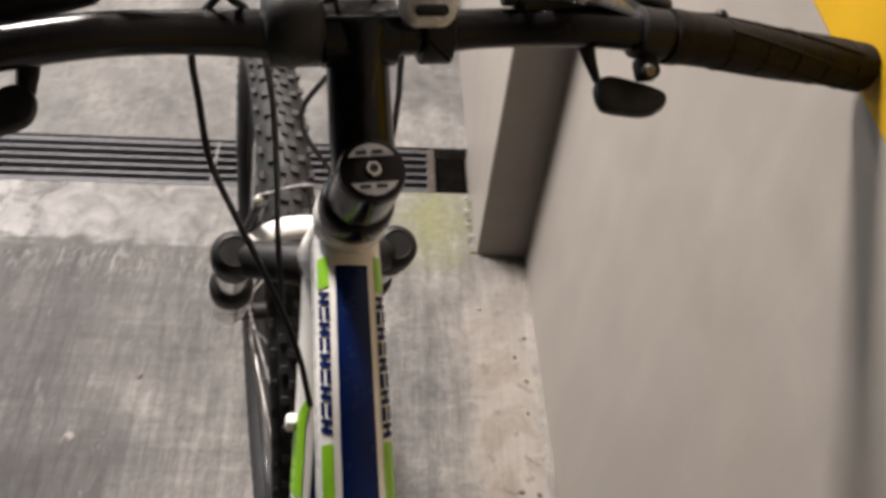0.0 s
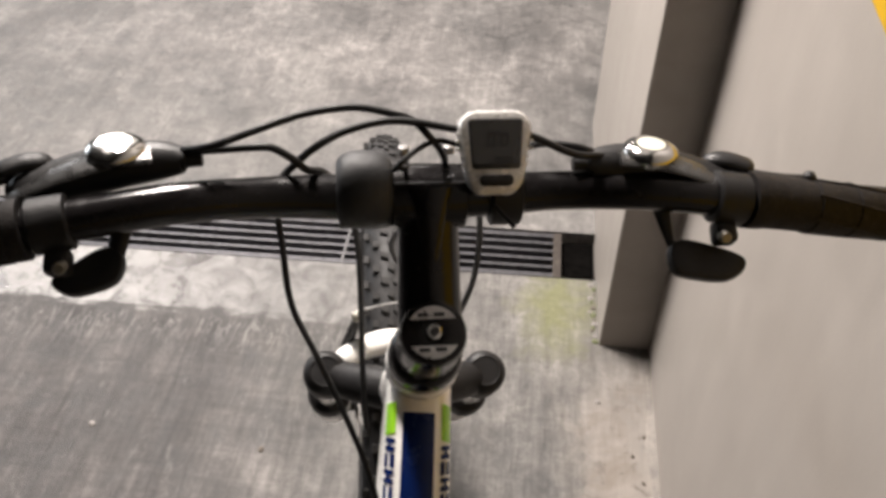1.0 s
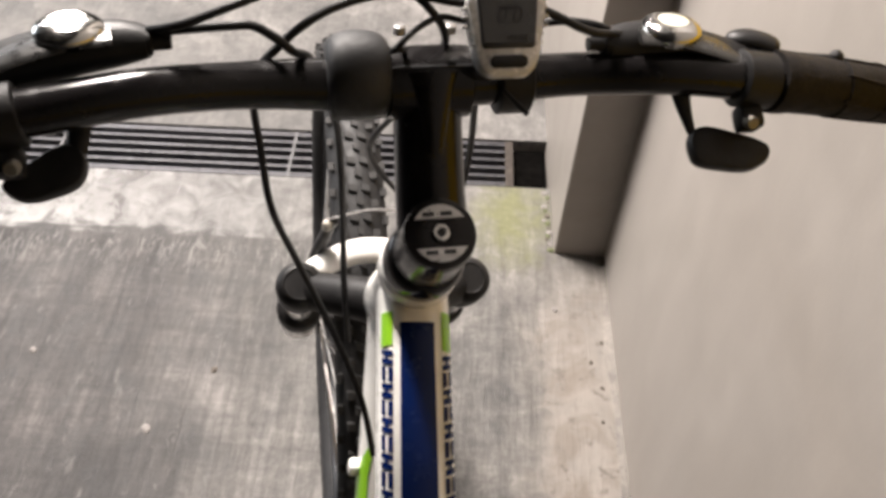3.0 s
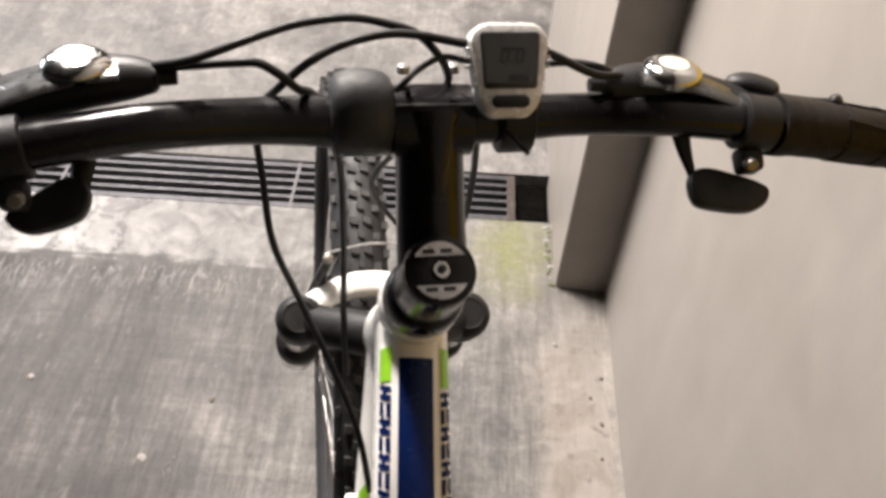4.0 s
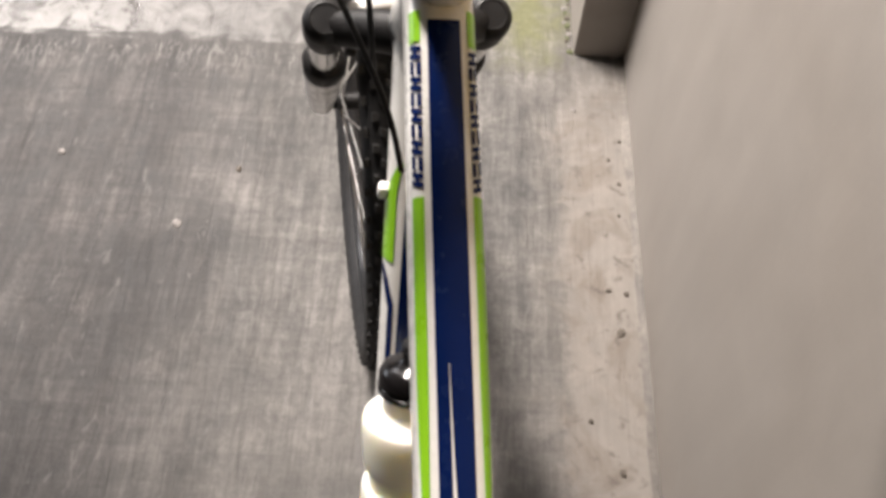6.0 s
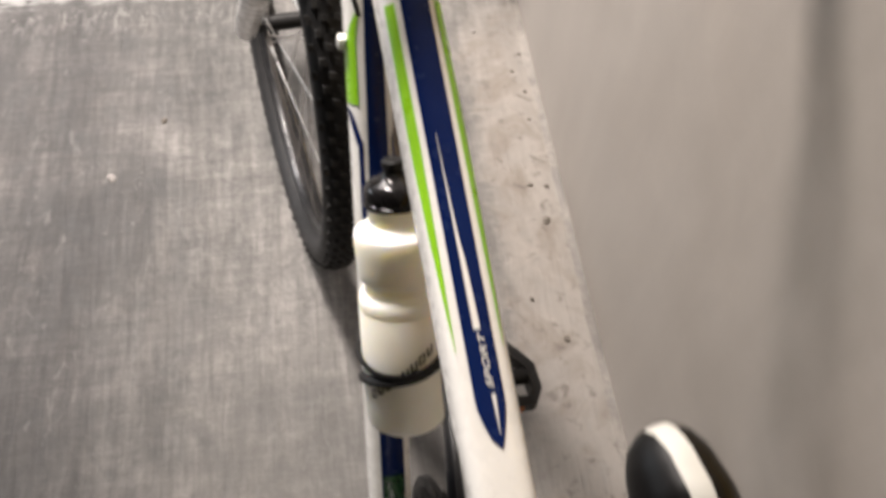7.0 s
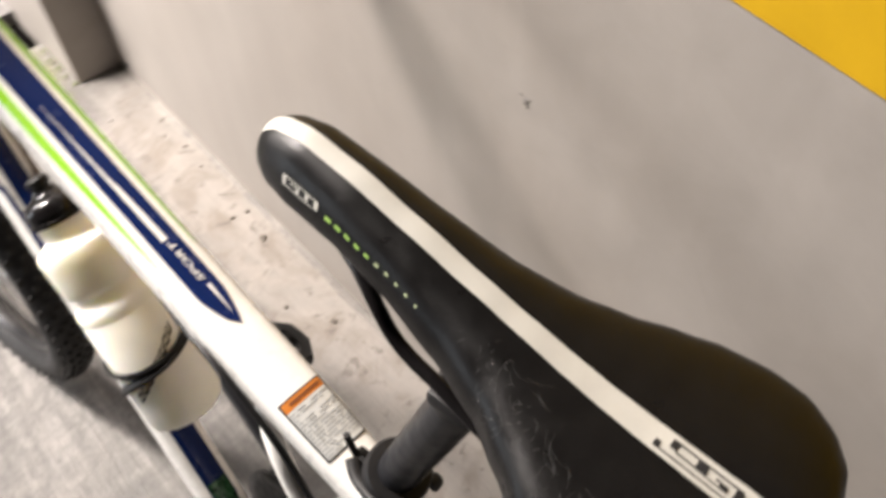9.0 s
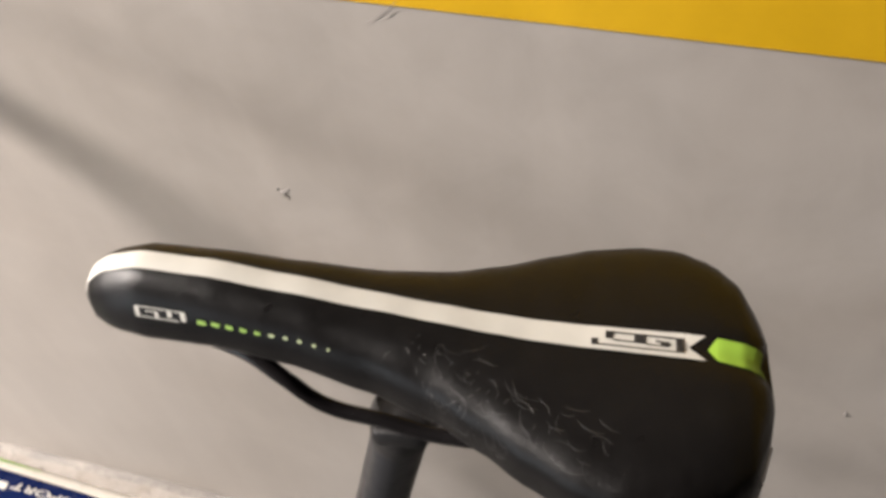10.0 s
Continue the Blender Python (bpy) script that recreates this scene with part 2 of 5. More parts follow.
M_FLOOR = concrete("floor_concrete", (0.104, 0.098, 0.092), (0.158, 0.148, 0.139), (0.062, 0.059, 0.057))
M_COLLAR = concrete("collar_concrete", (0.094, 0.089, 0.085), (0.132, 0.125, 0.119), (0.062, 0.06, 0.058), 0.45, False)
M_COVE = concrete("cove_mortar", (0.145, 0.130, 0.115), (0.205, 0.185, 0.164), (0.07, 0.062, 0.055), 0.2, False)
M_WALL = wall_paint("grey_wall_paint", (0.300, 0.274, 0.250), (0.262, 0.239, 0.216))
M_YELLOW = wall_paint("yellow_paint", (0.50, 0.30, 0.008), (0.46, 0.272, 0.008))
# unseen ceiling and far walls are coloured dark to limit bounced light
M_CEIL = wall_paint("low_bounce_ceiling", (0.10, 0.097, 0.094), (0.08, 0.077, 0.074))
M_FAR = wall_paint("low_bounce_wall", (0.055, 0.053, 0.051), (0.043, 0.042, 0.04))
M_IRON = plain("drain_iron", (0.046, 0.046, 0.052), 0.5, 0.6, 0.3, 60, 0.4, 200, dust=0.5)
M_RUST = plain("rusty_frame", (0.045, 0.038, 0.033), 0.75, 0.1, 0.4, 60, 0.4, 200, spec=0.2)
M_WORN = plain("worn_iron", (0.075, 0.074, 0.077), 0.55, 0.2, 0.3, 60, 0.3, 200)
M_PIT = plain("dark_drain_bed", (0.02, 0.019, 0.018), 0.9, 0, 0.4, 60)
# near-black colour stands in for the shade in the drain's recessed end
M_VOID = plain("recess_shade", (0.003, 0.0028, 0.0026), 0.9, 0, 0.5, 60, spec=0.0)
M_WHITE = plain("white_gloss_paint", (0.80, 0.785, 0.75), 0.28, 0, 0.03, 25, coat=0.6, dust=0.04)
M_NAVY = plain("navy_decal", (0.003, 0.0115, 0.068), 0.22, 0, 0.12, 25, spec=0.22)
M_GREEN = plain("lime_decal", (0.24, 0.52, 0.016), 0.32, 0, 0.05, 25, coat=0.5)
M_DOT = plain("faded_lime", (0.24, 0.37, 0.085), 0.5, 0, 0.1, 60, spec=0.3)
M_BLACKGLOSS = plain("black_gloss_metal", (0.0075, 0.0068, 0.0070), 0.18, 0.0, 0.2, 30, dust=0.006, spec=0.27)
M_BLACKMATT = plain("black_plastic", (0.0095, 0.009, 0.0092), 0.48, 0, 0.2, 40, 0.15, 500, dust=0.02, spec=0.26)
M_RUBBER = plain("tyre_rubber", (0.015, 0.0148, 0.0155), 0.6, 0, 0.25, 40, 0.3, 260, dust=0.08, spec=0.3)
M_GRIP = plain("grip_rubber", (0.012, 0.0105, 0.0100), 0.7, 0, 0.2, 60, 0.4, 500, dust=0.07, spec=0.14)
M_BELL = plain("bell_plastic", (0.013, 0.0133, 0.0145), 0.6, 0, 0.15, 60, 0.2, 500)
M_CHROME = plain("chrome", (0.75, 0.74, 0.72), 0.12, 1.0, 0.1, 60)
M_TREAD = plain("dusty_tread", (0.026, 0.0255, 0.0255), 0.7, 0, 0.3, 60, 0.3, 260, dust=0.12, spec=0.25)
M_STEEL = plain("brushed_steel", (0.55, 0.54, 0.53), 0.35, 1.0, 0.15, 80)
M_RIM = plain("black_rim", (0.022, 0.022, 0.024), 0.35, 0.4, 0.2, 30, coat=0.3, dust=0.08)
M_POST = plain("grey_seatpost", (0.014, 0.0145, 0.017), 0.36, 0.2, 0.15, 30, spec=0.4)
M_SADDLE = plain("black_vinyl", (0.0032, 0.0028, 0.0027), 0.35, 0, 0.15, 25, 0.25, 900, dust=0.002, spec=0.2)
M_TAB = plain("lime_vinyl", (0.25, 0.42, 0.05), 0.5, 0, 0.06, 60, 0.2, 900, spec=0.25)
M_CREAM = plain("cream_vinyl", (0.42, 0.408, 0.37), 0.5, 0, 0.06, 60, 0.2, 900, spec=0.3)
M_DOTPALE = plain("worn_lime", (0.36, 0.41, 0.24), 0.5, 0, 0.1, 60, spec=0.3)
M_CREASE = plain("worn_vinyl", (0.030, 0.0285, 0.027), 0.35, 0, 0.3, 80)
M_SILVERPL = plain("silver_plastic", (0.60, 0.59, 0.57), 0.25, 0.25, 0.06, 60)
M_LCD = plain("display", (0.024, 0.0245, 0.024), 0.15, 0, 0.1, 60, coat=0.6)
M_INK = plain("black_ink", (0.012, 0.012, 0.013), 0.4)
M_BOTTLE = plain("milky_bottle", (0.87, 0.85, 0.77), 0.42, 0, 0.04, 30, 0.1, 300)
M_BOTTLE.node_tree.nodes["Principled BSDF"].inputs["Subsurface Weight"].default_value = 0.7
M_BOTTLE.node_tree.nodes["Principled BSDF"].inputs["Subsurface Radius"].default_value = (1.0, 0.9, 0.65)
M_BOTTLE.node_tree.nodes["Principled BSDF"].inputs["Subsurface Scale"].default_value = 0.03
M_LABEL = plain("sticker_paper", (0.53, 0.535, 0.52), 0.4, 0, 0.05, 60, coat=0.3)
M_ORANGE = plain("sticker_orange", (0.50, 0.165, 0.025), 0.4, 0, 0.05, 60)
M_PRINT = plain("sticker_print", (0.31, 0.32, 0.325), 0.5)
M_WINDOW = plain("indicator_window", (0.62, 0.61, 0.52), 0.15, 0, 0.1, 60, coat=0.6)
M_REFLECT = plain("amber_reflector", (0.35, 0.09, 0.01), 0.2, 0, 0.1, 60, coat=0.5)
M_STONE = plain("pebble", (0.10, 0.085, 0.07), 0.9, 0, 0.4, 120, 0.4, 300)
M_CHIP = plain("pale_chip", (0.21, 0.195, 0.185), 0.9, 0, 0.2, 120)
M_TUBE = emitter("lamp_glow", WARM, 6.0)
M_BRASS = plain("dull_bolt", (0.20, 0.19, 0.165), 0.45, 0.7, 0.2, 80)
M_SHIFT = plain("shifter_chrome", (0.45, 0.44, 0.425), 0.16, 1.0, 0.15, 80)
M_COVER = plain("dark_satin_metal", (0.06, 0.059, 0.058), 0.30, 0.7, 0.15, 60)
M_TRIM = plain("satin_silver", (0.40, 0.39, 0.375), 0.3, 0.8, 0.1, 60)
M_CASE = plain("lamp_case", (0.7, 0.7, 0.68), 0.4)


# ---- mesh helpers ----
def lerp(a, c, t):
    return a + (c - a) * t


def part(name, bm, material, parent, label="", smooth=True):
    me = bpy.data.meshes.new(name)
    bmesh.ops.recalc_face_normals(bm, faces=bm.faces)
    bm.to_mesh(me)
    bm.free()
    if smooth:
        for p in me.polygons:
            p.use_smooth = True
        me.set_sharp_from_angle(angle=radians(38))
    me.materials.append(material)
    ob = new(name, me)
    if parent is not None:
        ob.parent = parent
    if label:
        tagged(ob, label)
    return ob


def ring(bm, pts):
    return [bm.verts.new(p) for p in pts]


def skin(bm, rings, closed=True, caps=True):
    for a, b in zip(rings, rings[1:]):
        n = len(a)
        for k in range(n if closed else n - 1):
            j = (k + 1) % n
            bm.faces.new((a[k], a[j], b[j], b[k]))
    if caps:
        bm.faces.new(rings[0])
        bm.faces.new(rings[-1])


def spline(pts, per=8):
    """A smooth line through a few points."""
    p = [Vector(q) for q in pts]
    p = [2 * p[0] - p[1]] + p + [2 * p[-1] - p[-2]]
    out = []
    for k in range(1, len(p) - 2):
        for s in range(per):
            t = s / per
            a, b, c, d = p[k - 1], p[k], p[k + 1], p[k + 2]
            out.append(0.5 * (2 * b + (c - a) * t + (2 * a - 5 * b + 4 * c - d) * t * t + (3 * b - a - 3 * c + d) * t ** 3))
    out.append(p[-2])
    return out


def sweep(bm, line, radius, seg=10, flat=1.0, up=None):
    """A round (or flattened) tube along a line; radius: a number or a function of 0..1."""
    line = [Vector(q) for q in line]
    n = len(line)
    t0 = (line[1] - line[0]).normalized()
    side = t0.cross(Vector(up) if up else (Vector((0, 0, 1)) if abs(t0.z) < 0.9 else Vector((1, 0, 0)))).normalized()
    rings = []
    for k, q in enumerate(line):
        t = (line[min(k + 1, n - 1)] - line[max(k - 1, 0)]).normalized()
        side = (side - t * side.dot(t)).normalized()
        other = t.cross(side)
        r = radius(k / (n - 1)) if callable(radius) else radius
        rings.append(ring(bm, [q + side * (r * math.cos(a)) + other * (r * flat * math.sin(a)) for a in [2 * math.pi * i / seg for i in range(seg)]]))
    skin(bm, rings)
    return bm


def turned(bm, profile, origin, axis, seg=28):
    """A turned body: profile of (distance along the axis, radius)."""
    o, z = Vector(origin), Vector(axis).normalized()
    x = z.orthogonal().normalized()
    y = z.cross(x)
    rings = []
    for s, r in profile:
        r = max(r, 0.0002)
        rings.append(ring(bm, [o + z * s + x * (r * math.cos(a)) + y * (r * math.sin(a)) for a in [2 * math.pi * i / seg for i in range(seg)]]))
    skin(bm, rings)
    return bm


def block(bm, centre, size, axes=None, bev=0.0, seg=2):
    """A box with bevelled edges. axes: three directions for its sides."""
    made = bmesh.ops.create_cube(bm, size=1.0)
    vs = made["verts"]
    ax = [Vector(a) for a in axes] if axes else [Vector((1, 0, 0)), Vector((0, 1, 0)), Vector((0, 0, 1))]
    c = Vector(centre)
    for v in vs:
        v.co = c + ax[0] * (v.co.x * size[0]) + ax[1] * (v.co.y * size[1]) + ax[2] * (v.co.z * size[2])
    if bev:
        es = {e for v in vs for e in v.link_edges}
        bmesh.ops.bevel(bm, geom=list(es), offset=bev, segments=seg, affect="EDGES", profile=0.5)
    return bm


def fresh():
    return bmesh.new()


def prism(bm, outline, z0, z1):
    """An upright prism over an outline in plan."""
    a = ring(bm, [(x, y, z0) for x, y in outline])
    b = ring(bm, [(x, y, z1) for x, y in outline])
    skin(bm, [a, b])
    return bm


# ---- setting ----
DY0, DY1, DTURN = 1.066, 1.222, 0.018      # drain: near edge, far edge, skew
XW, YB, YF = -12.0, -9.0, 12.0               # far wall, back wall, front wall


def dline(y, x):
    return y + DTURN * (x + 0.2)


floor = new("floor")
tagged(floor, "worn broom-finished grey concrete garage floor", "floor", kind="structure")
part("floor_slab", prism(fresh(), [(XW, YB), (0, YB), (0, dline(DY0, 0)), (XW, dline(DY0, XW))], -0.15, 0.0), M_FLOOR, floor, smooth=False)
part("floor_slab", prism(fresh(), [(XW, dline(DY1, XW)), (0, dline(DY1, 0)), (0, YF), (XW, YF)], -0.15, 0.0), M_COLLAR, floor, smooth=False)
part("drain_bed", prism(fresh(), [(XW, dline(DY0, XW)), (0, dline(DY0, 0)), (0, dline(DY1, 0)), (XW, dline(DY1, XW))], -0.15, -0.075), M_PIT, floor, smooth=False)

wall_e = new("wall_east")
tagged(wall_e, "grey painted garage wall with scuffs, yellow above", "wall", kind="structure")
part("wall_face", prism(fresh(), [(0, YB), (0.2, YB), (0.2, YF), (0, YF)], -0.15, CEIL), M_WALL, wall_e, smooth=False)


def yellow_line(y):
    return 0.973 + 0.073 * y


b = fresh()
front = ring(b, [(-0.0012, YB, yellow_line(YB)), (-0.0012, 0.875, yellow_line(0.875)), (-0.0012, 0.875, 1.13), (-0.0012, YB, 1.13)])
back = ring(b, [(0.01, YB, yellow_line(YB)), (0.01, 0.875, yellow_line(0.875)), (0.01, 0.875, 1.13), (0.01, YB, 1.13)])
skin(b, [front, back])
part("yellow_band", b, M_YELLOW, wall_e, "yellow painted upper wall", smooth=False)
b = fresh()
block(b, (-0.046, 1.28, (CEIL - 0.15) / 2), (0.112, 0.80, CEIL + 0.15), bev=0.004)
part("pilaster", b, M_WALL, wall_e, "shallow grey painted concrete pilaster", smooth=False)

wall_w = new("wall_west")
tagged(wall_w, "unseen dark grey garage wall with an assumed wide gateway", "wall", kind="structure")
part("wall_face", prism(fresh(), [(XW - 0.2, YB), (XW, YB), (XW, GATE_Y0), (XW - 0.2, GATE_Y0)], -0.15, CEIL), M_FAR, wall_w, smooth=False)
part("wall_face", prism(fresh(), [(XW - 0.2, GATE_Y1), (XW, GATE_Y1), (XW, YF), (XW - 0.2, YF)], -0.15, CEIL), M_FAR, wall_w, smooth=False)
part("lintel", prism(fresh(), [(XW - 0.2, GATE_Y0), (XW, GATE_Y0), (XW, GATE_Y1), (XW - 0.2, GATE_Y1)], GATE_H, CEIL), M_FAR, wall_w, smooth=False)
for nm, o in (("wall_south", [(XW - 0.2, YB - 0.2), (0.2, YB - 0.2), (0.2, YB), (XW - 0.2, YB)]),
              ("wall_north", [(XW - 0.2, YF), (0.2, YF), (0.2, YF + 0.2), (XW - 0.2, YF + 0.2)])):
    tagged(part(nm, prism(fresh(), o, -0.15, CEIL), M_FAR, None, smooth=False), "unseen garage wall, kept dark to limit bounced light", "wall", kind="structure")
tagged(part("ceiling", prism(fresh(), [(XW - 0.2, YB - 0.2), (0.2, YB - 0.2), (0.2, YF + 0.2), (XW - 0.2, YF + 0.2)], CEIL, CEIL + 0.15), M_CEIL, None, smooth=False),
       "unseen garage ceiling, kept dark to limit bounced light", "ceiling", kind="structure")

# uneven mortar cove where wall meets floor, and scratches by the yellow edge
b = fresh()
rows = []
for k in range(121):
    y = lerp(-1.2, 0.87, k / 120)
    sz = 0.005 + 0.004 * noise.noise(Vector((y * 9, 0, 0))) + 0.002 * noise.noise(Vector((y * 31, 3, 0)))
    dn = 0.016 + 0.011 * noise.noise(Vector((y * 7, 7, 0))) + 0.004 * noise.noise(Vector((y * 40, 9, 0)))
    rows.append(ring(b, [(0.004, y, sz), (-0.003, y, sz * 0.92), (-dn * 0.35, y, sz * 0.42), (-dn * 0.8, y, sz * 0.12), (-dn, y, -0.003)]))
skin(b, rows, closed=False, caps=False)
part("mortar_cove", b, M_COVE, wall_e, "rough pale mortar cove along the floor")
for (y0, z0, y1, z1) in ((-0.460, 0.921, -0.490, 0.9425), (-0.474, 0.926, -0.488, 0.936)):
    b = fresh()
    sweep(b, [(-0.0013, lerp(y0, y1, k / 6), lerp(z0, z1, k / 6) + 0.0006 * math.sin(k * 2.1)) for k in range(7)], lambda t: 0.00022 * math.sin(math.pi * (0.08 + 0.84 * t)), 6)
    part("scratch", b, M_CHIP, wall_e)

# assumed ceiling tube lamps, out of view
lamp = None
for lx, ly, _, _ in LAMPS:
    if lamp is None:
        lamp = new("ceiling_light")
        tagged(lamp, "assumed white fluorescent batten lamp on the ceiling, out of view", "lamp", group="ceiling lamps")
        part("housing", block(fresh(), (0, 0, -0.02), (0.16, 0.70, 0.04), bev=0.006), M_CASE, lamp)
        part("tube", sweep(fresh(), [(0, -0.31, -0.055), (0, 0, -0.055), (0, 0.31, -0.055)], 0.013, 12), M_TUBE, lamp, "glowing tube")
        lamp.matrix_world = pose(lx, ly, CEIL)
    else:
        copy_thing(lamp, pose(lx, ly, CEIL))

# drain grate
grate = new("drain_grate")
tagged(grate, "dark iron slotted drain grate set in the concrete floor", "drain", kind="structure")
GX0, GX1 = -4.0, -0.182
for k in range(6):
    yy = DY0 + 0.012 + (DY1 - DY0 - 0.024) * k / 5
    wd = 0.013 if k in (0, 5) else 0.0085
    b = fresh()
    prism(b, [(GX0, dline(yy - wd / 2, GX0)), (GX1, dline(yy - wd / 2, GX1)), (GX1, dline(yy + wd / 2, GX1)), (GX0, dline(yy + wd / 2, GX0))], -0.022, -0.003)
    part("bar", b, M_IRON, grate, smooth=False)
x = GX1
k = 0
while x > GX0:
    wd = 0.018 if k == 0 else 0.006
    b = fresh()
    prism(b, [(x - wd, dline(DY0 + 0.004, x)), (x, dline(DY0 + 0.004, x)), (x, dline(DY1 - 0.004, x)), (x - wd, dline(DY1 - 0.004, x))], -0.024, -0.0015 if k else -0.002)
    part("cross_bar", b, M_WORN if k else M_RUST, grate, smooth=False)
    x -= 0.515 if k else 0.495
    k += 1


part("end_piece", prism(fresh(), [(GX1 + 0.002, dline(DY0 + 0.004, GX1)), (-0.104, dline(DY0 + 0.004, -0.104)), (-0.104, dline(DY1 - 0.004, -0.104)), (GX1 + 0.002, dline(DY1 - 0.004, GX1))], -0.060, -0.030), M_VOID, grate, "recessed end piece, its shade put in as black", smooth=False)


def lump(name, label, x, y, z, sx, sy, sz, material, seed, parent=None):
    rnd = random.Random(seed)
    b = fresh()
    bmesh.ops.create_icosphere(b, subdivisions=2, radius=1.0)
    for v in b.verts:
        k = 1 + 0.25 * noise.noise(v.co * 1.7 + Vector((seed, 0, 0)))
        v.co = Vector((v.co.x * sx * k, v.co.y * sy * k, v.co.z * sz * k))
    ob = part(name, b, material, parent)
    ob.matrix_world = pose(x, y, z, 0, 0, rnd.uniform(0, 180))
    return ob


PEBBLES = [(-0.044, 0.256, 0.008, 0.011, M_STONE), (-0.818, 0.427, 0.009, 0.011, M_CHIP), (-0.729, 0.552, 0.006, 0.008, M_STONE), (-0.107, 0.732, 0.006, 0.007, M_CHIP),
           (-0.055, 0.02, 0.006, 0.008, M_STONE), (-0.10, 0.10, 0.005, 0.005, M_STONE), (-1.062, 0.572, 0.009, 0.007, M_CHIP), (-0.03, 0.33, 0.005, 0.006, M_STONE),
           (-0.028, 0.56, 0.004, 0.006, M_STONE), (-0.045, 0.615, 0.005, 0.004, M_STONE), (-0.022, 0.66, 0.004, 0.005, M_STONE), (-0.06, 0.335, 0.004, 0.007, M_STONE), (-0.033, 0.49, 0.004, 0.004, M_STONE),
           (-0.455, 0.525, 0.005, 0.004, M_STONE)]
for k, (x, y, a1, a2, m) in enumerate(PEBBLES):
    tagged(lump("pebble", "", x, y, 0.001, a1 * 0.85, a2 * 0.85, 0.003, m, k), "small crumb of %s lying on the concrete" % ("dark grit" if m is M_STONE else "pale mortar"), "debris", group="grit on the floor")
M_MOSSY = plain("mossy_crumb", (0.10, 0.11, 0.055), 0.9, 0, 0.5, 120, 0.4, 300)
rnd = random.Random(8)
for k in range(14):
    y = lerp(0.885, 1.055, (k + rnd.random() * 0.7) / 14)
    r = rnd.uniform(0.003, 0.0065)
    tagged(lump("pebble", "", -0.107 - rnd.random() * 0.012, y, 0.001, r, r * 1.2, r * 0.6, (M_MOSSY, M_CHIP, M_STONE)[k % 3], 40 + k), "mossy crumb of mortar against the foot of the pilaster", "debris", group="grit on the floor")
for k, (y, z, r, m) in enumerate(((-0.3440, 0.7405, 0.0030, M_CHIP), (-0.3395, 0.7440, 0.0018, M_CHIP), (-0.3490, 0.7440, 0.0020, M_CHIP), (-0.3450, 0.7370, 0.0026, M_STONE), (-0.3475, 0.7335, 0.0013, M_STONE), (-0.843, 0.540, 0.0026, M_CHIP))):
    lump("paint_chip", "", -0.0002, y, z, 0.0009, r, r * 0.8, m, 20 + k, wall_e)

# ---- bicycle: its own axes are u to its right, v ahead, w up in its leaning plane ----
U = Vector((0.98725, 0.12361, -0.10033))
V = Vector((-0.12424, 0.99225, 0.0))
UP = U.cross(V)
BASE = Vector((-0.4401, 0.0, 0.0))
MB = Matrix(((U.x, V.x, UP.x, BASE.x), (U.y, V.y, UP.y, BASE.y), (U.z, V.z, UP.z, BASE.z), (0, 0, 0, 1)))
bike = new("bicycle")
tagged(bike, "white mountain bike with navy and lime decals leaning on the wall", "bicycle")
bike.matrix_world = MB

HEAD, STEER, WSTEER = radians(62), radians(6), radians(3.5)      # head angle, turn of the bar, turn of the fork
CAP = Vector((0.0, -0.013, 1.005))
SA = Vector((0, -math.cos(HEAD), math.sin(HEAD)))
F0 = Vector((0, math.sin(HEAD), math.cos(HEAD)))
WF = F0 * math.cos(WSTEER) - Vector((1, 0, 0)) * math.sin(WSTEER)
WR = Vector((1, 0, 0)) * math.cos(WSTEER) + F0 * math.sin(WSTEER)
SF = F0 * math.cos(STEER) - Vector((1, 0, 0)) * math.sin(STEER)
SR = Vector((1, 0, 0)) * math.cos(STEER) + F0 * math.sin(STEER)


def S(r, f, a):
    """A place in the steering's axes: right, ahead, up the steerer; from the stem cap's bolt."""
    return CAP + SR * r + SF * f + SA * a


def SS(pts):
    return [S(*p) for p in pts]


# the lower frame leans a little more than the bar and saddle
TWIST = Matrix.Translation((0, 0, 0.8)) @ Matrix.Rotation(radians(1.8), 4, "Y") @ Matrix.Translation((0, 0, -0.8))


